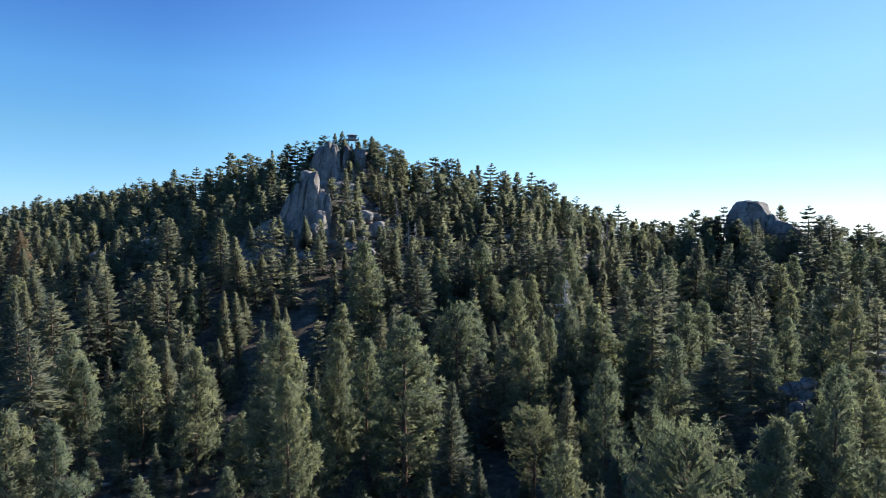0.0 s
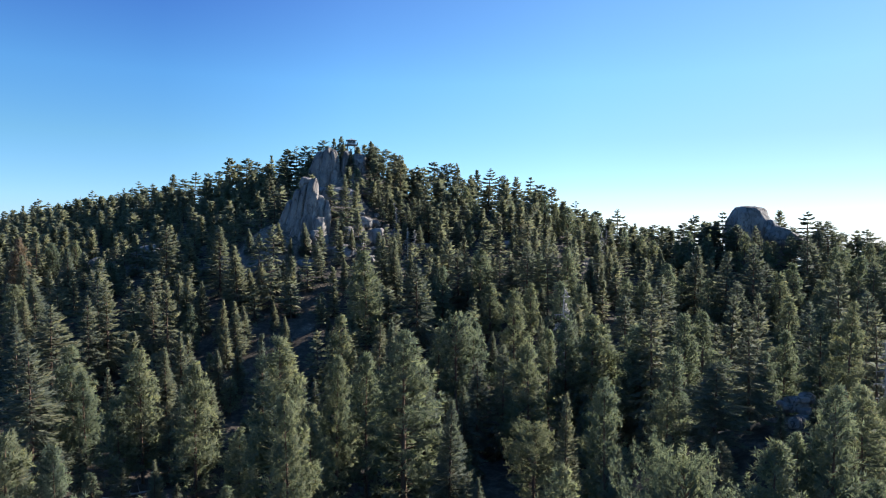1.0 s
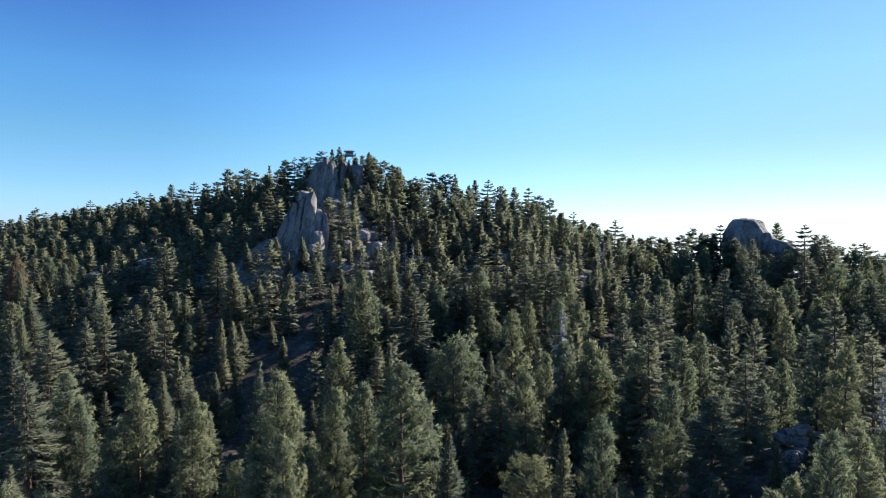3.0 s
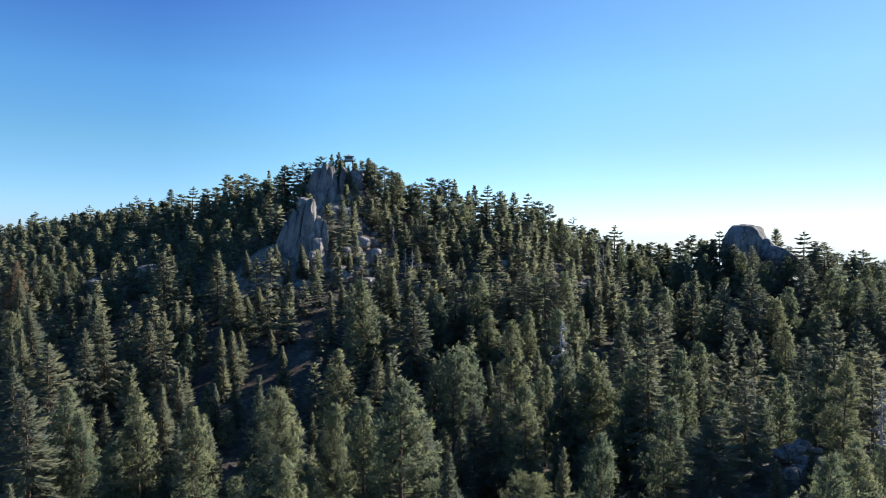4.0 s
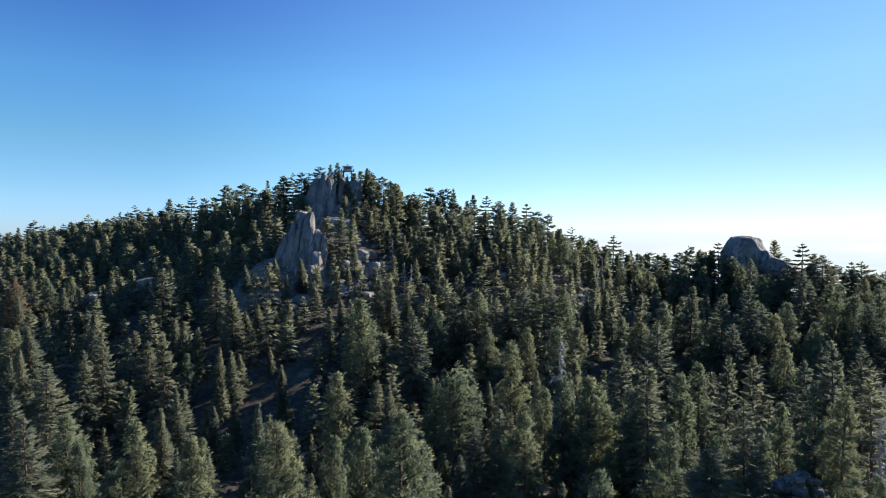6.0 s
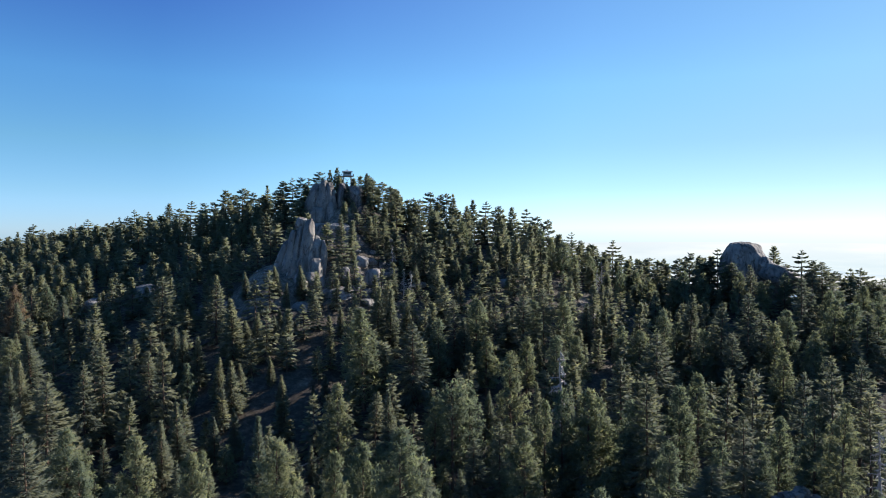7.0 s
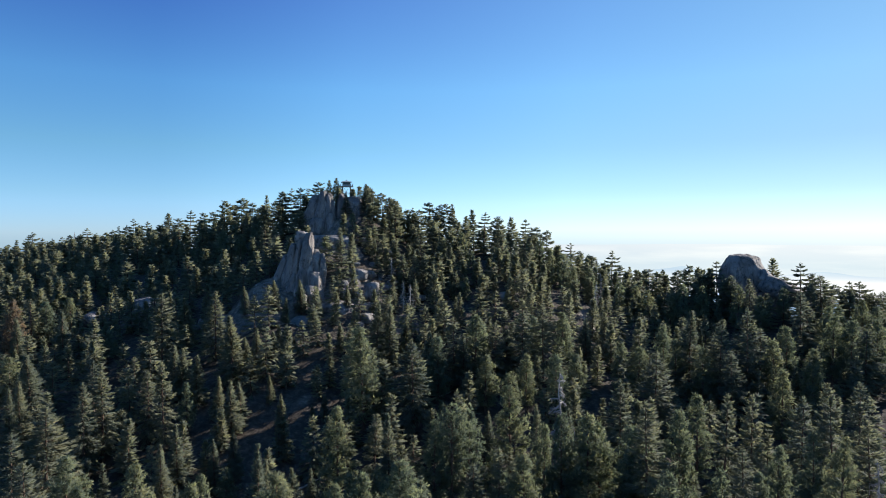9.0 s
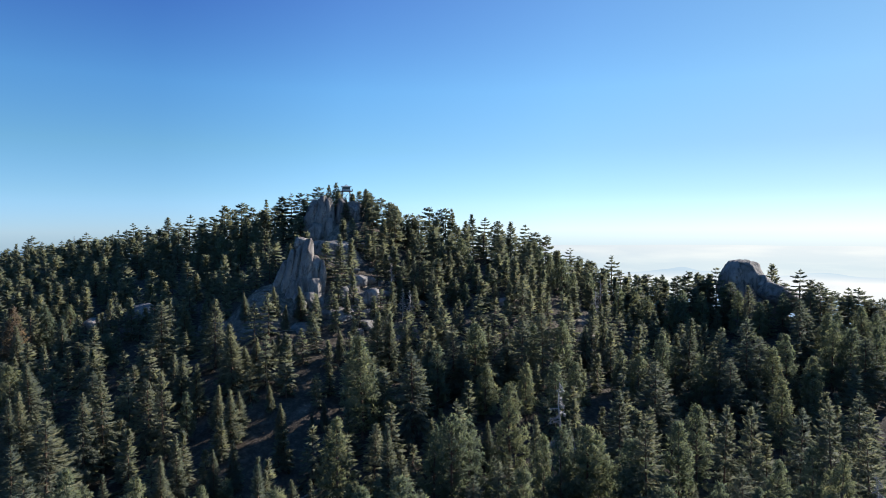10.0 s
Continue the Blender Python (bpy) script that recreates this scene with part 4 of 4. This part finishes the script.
NEAR_SLOPE_STAND_B = [
    (-32, 172, 8.1, "f"), (-30, 125, 16.5, "f"), (-23, 139, 23.3, "p"), (-17, 97, 25.7, "p", 0.75), (-15, 142, 20.6, "l"), (-13, 103, 24.5, "p"),
    (-11, 135, 23.9, "f"), (-6, 94, 30.1, "p", 1.2), (-3, 106, 23, "f"), (-1, 138, 21, "p"), (1, 87, 21.7, "f"), (3, 135, 24, "b2", 0.8),
    (4, 111, 16.8, "f"), (7, 140, 22.2, "p"), (7, 122, 18.6, "l"), (12, 120, 22.6, "l"), (13, 159, 12.2, "f"), (16, 112, 23.6, "p"),
    (18, 153, 25.1, "p"), (22, 82, 24, "p"), (23, 142, 22.8, "f", 0.7), (23, 132, 22.5, "p"), (26, 128, 26, "p"), (28, 130, 26.6, "f"),
    (31, 126, 26.2, "p"),
]
NEAR_SLOPE_STAND_C = [
    (33, 89, 15.2, "p"), (34, 128, 23.9, "p"), (39.5, 88, 15.5, "t", 1.35), (38, 100, 17.1, "p"), (39, 120, 23.9, "p"), (39, 122, 23.8, "p"),
    (40, 116, 29.6, "l"), (45, 150, 25.3, "l"), (47, 93, 17.2, "l"), (51, 128, 25.5, "p"), (53, 100, 10.8, "p"), (55, 80, 10.6, "p"),
    (59, 125, 29.8, "l"), (59, 105, 16.2, "p"), (60, 90, 17.9, "p"), (61, 98, 17.7, "p"), (63, 122, 29.8, "l"), (64, 98, 26.1, "l"),
    (64, 150, 21.7, "p"), (78, 130, 29.2, "l"), (79, 110, 27.4, "l"), (94, 135, 31, "l"), (96, 169, 20.7, "p"),
]
FOREGROUND_STAND_A = [
    (-66, 112, 18.8, "p"), (-56, 105, 16.5, "p"), (-60, 85, 18.2, "f", 1.2), (-45, 62, 25.4, "p"), (-41, 64, 23.7, "p"), (-42, 103, 22.9, "p"),
    (-41, 86, 13.3, "f"), (-35, 70, 14.9, "p"), (-32, 95, 14.5, "p"), (-27, 75, 14.2, "p"), (-24, 90, 30, "p", 1.4), (-19, 88, 19.7, "p"),
    (-11, 80, 9.3, "f"), (-2, 76, 12.5, "f"), (1, 88, 10.6, "f"), (3, 86, 10.8, "f"), (5, 80, 13, "f"), (8, 75, 11.5, "f"),
    (12, 59, 23.2, "p"), (14, 55, 20.8, "f"), (13.3, 89, 16.4, "b2"), (19, 46, 28.3, "b2", 0.85),
    (17, 84, 22.2, "f"), (-19, 75, 25.8, "p", 1.1), (22, 75, 17.5, "f"),
]
FOREGROUND_STAND_B = [
    (50, 80, 6.5, "p"), (47, 84, 7, "f"), (56, 77, 6, "p"), (62, 84, 7.5, "p"), (53, 86, 5, "f"), (32, 59, 24.6, "p"), (37, 80, 10.4, "l"), (40, 68, 18.5, "p"), (42, 65, 25.1, "p"), (43, 60, 18.8, "p"), (50, 72, 17.8, "p"),
]
STANDS = [(1.36, SKYLINE_STAND_A + SKYLINE_STAND_B + SKYLINE_STAND_C + SKYLINE_STAND_D), (1.08, UPPER_STAND_A + UPPER_STAND_B + UPPER_STAND_C), (1.2, MIDDLE_STAND_A + MIDDLE_STAND_B + MIDDLE_STAND_C),
          (0.95, NEAR_SLOPE_STAND_A + NEAR_SLOPE_STAND_B + NEAR_SLOPE_STAND_C), (0.9, FOREGROUND_STAND_A + FOREGROUND_STAND_B)]
for rank, (wide, stand) in enumerate(STANDS):
    for n, (x, y, h, kind, *breadth) in enumerate(stand):
        if rank == 0 and (kind == "p" or kind == "l" and n % 2):
            kind = "t"  # wind-shaped crowns along the crest
        tree(x, y, h, kind, wide * (breadth[0] if breadth else 1.0))

# ---- fallen logs ----


def log(a, b, r, seed):
    """A barkless fallen trunk with broken limb stubs, lying on the ground from a to b (plan)."""
    rng = np.random.default_rng(seed)
    pts = []
    for f in np.linspace(0, 1, 7):
        x, y = a[0] + (b[0] - a[0]) * f, a[1] + (b[1] - a[1]) * f
        pts.append(np.array([x, y, float(ground(x, y)) + r * 0.8 + 0.35 + rng.normal(0, 0.05)]))
    pieces = []
    for i in range(6):
        v, f = stick(pts[i], pts[i + 1] + (pts[i + 1] - pts[i]) * 0.1, r * (1 - i * 0.09))
        pieces.append((v, f))
        if rng.random() < 0.7:
            pieces.append(stick(pts[i], pts[i] + rng.normal(0, 0.7, 3) + np.array([0, 0, 0.9]), 0.08))
    v, f = gather(pieces)
    tagged(new("fallen_log", mesh_from("fallen_log", v, [f], [M_DEAD], smooth=True)), "bleached fallen trunk lying on the slope", "log", "fallen logs")


for k, (a, b, r) in enumerate([((-60, 99), (-50, 104), 0.45), ((-34, 144), (-28, 150), 0.4), ((-61, 222), (-53, 227), 0.35), ((14, 128), (24, 134), 0.4), ((18, 131), (27, 131), 0.3), ((-73, 126), (-64, 128), 0.4), ((-106, 141), (-97, 143), 0.4), ((-2, 186), (4, 190), 0.35), ((50, 98), (58, 94), 0.3), ((-8, 250), (0, 252), 0.3)]):
    log(a, b, r, k)

# ---- the rest of the woods ----


def build_woods():
    """The uncounted trees between and behind the single ones, one joined mass."""
    rng = np.random.default_rng(5)
    kinds = []
    for i in range(20):
        kinds.append(conifer(300 + i, 20.0, "flffltlffl"[i % 10], 360 if i < 10 else 170, 3.0, False))
    taken = np.array(TAKEN)
    V, N, FB, FC, FT, base = [], [], [], [], [], 0
    for gy in np.arange(140, 500, 8.6):
        for gx in np.arange(-0.78 * gy - 25, 0.78 * gy + 30, 8.6):
            x, y = gx + rng.uniform(-3.8, 3.8), gy + rng.uniform(-3.8, 3.8)
            yr = float(np.interp(x, RX, RY))
            if y > yr + 10 or open_ground(x, y):
                continue
            near = np.min(np.hypot(taken[:, 0] - x, taken[:, 1] - y))
            if near < 4.6 or rng.random() < (0.3 if x < -75 and 255 < y < yr - 40 else 0.15 if y < 255 else 0.03):
                continue
            if y < 265 and (x < -70 or x > 5) and noise.noise((x * 0.045, y * 0.045, 7.0)) < -0.5:
                continue
            top = 13.0 if near < 7 else 17.0
            h = rng.uniform(9.0, top) if y < yr - 40 else rng.uniform(13.0, 19.0) if x < -90 else rng.uniform(12.0, 17.0)
            (cv, cb, cf, cn), (tv, tf) = kinds[rng.integers(10) + (0 if y < 255 else 10)]
            s = h / 20.0
            w = s ** 0.75 * rng.uniform(0.95, 1.25)
            a = rng.uniform(0, 6.28)
            turn = np.array([[math.cos(a), -math.sin(a), 0], [math.sin(a), math.cos(a), 0], [0, 0, 1]])
            V.append(np.concatenate([cv, tv]) @ (turn * np.array([w, w, s])[:, None]).T + np.array([x, y, float(ground(x, y))]))
            N.append(np.concatenate([cn, unit(tv * np.array([1, 1, 0]) + 1e-4)]) @ turn.T)
            FB.append(cb + base)
            FC.append(cf + base)
            FT.append(tf + base + len(cv))
            base += len(cv) + len(tv)
    fb, fc, ft = np.concatenate(FB), np.concatenate(FC), np.concatenate(FT)
    me = mesh_from("woods", np.concatenate(V), [fb, fc, ft], [M_FIR, M_BARK], np.concatenate([np.zeros(len(fb) + len(fc)), np.ones(len(ft))]), smooth=True, normals=np.concatenate(N))
    tagged(new("woods", me), "dense dark green conifer woods covering the slope", "woods", kind="stuff")


def build_undergrowth():
    """Younger trees in the gaps of the near stands."""
    rng = random.Random(8)
    for gy in range(60, 140, 7):
        for gx in range(int(-0.76 * gy - 12), int(0.76 * gy + 14), 7):
            x, y = gx + rng.uniform(-3.5, 3.5), gy + rng.uniform(-3.5, 3.5)
            if open_ground(x, y) or min(math.hypot(x - a, y - b) for a, b in TAKEN) < 4.2:
                continue
            tree(x, y, rng.uniform(5, 9) if y < 100 else rng.uniform(8, 14), rng.choice("ffp"), 0.95, 4)


build_undergrowth()
build_woods()
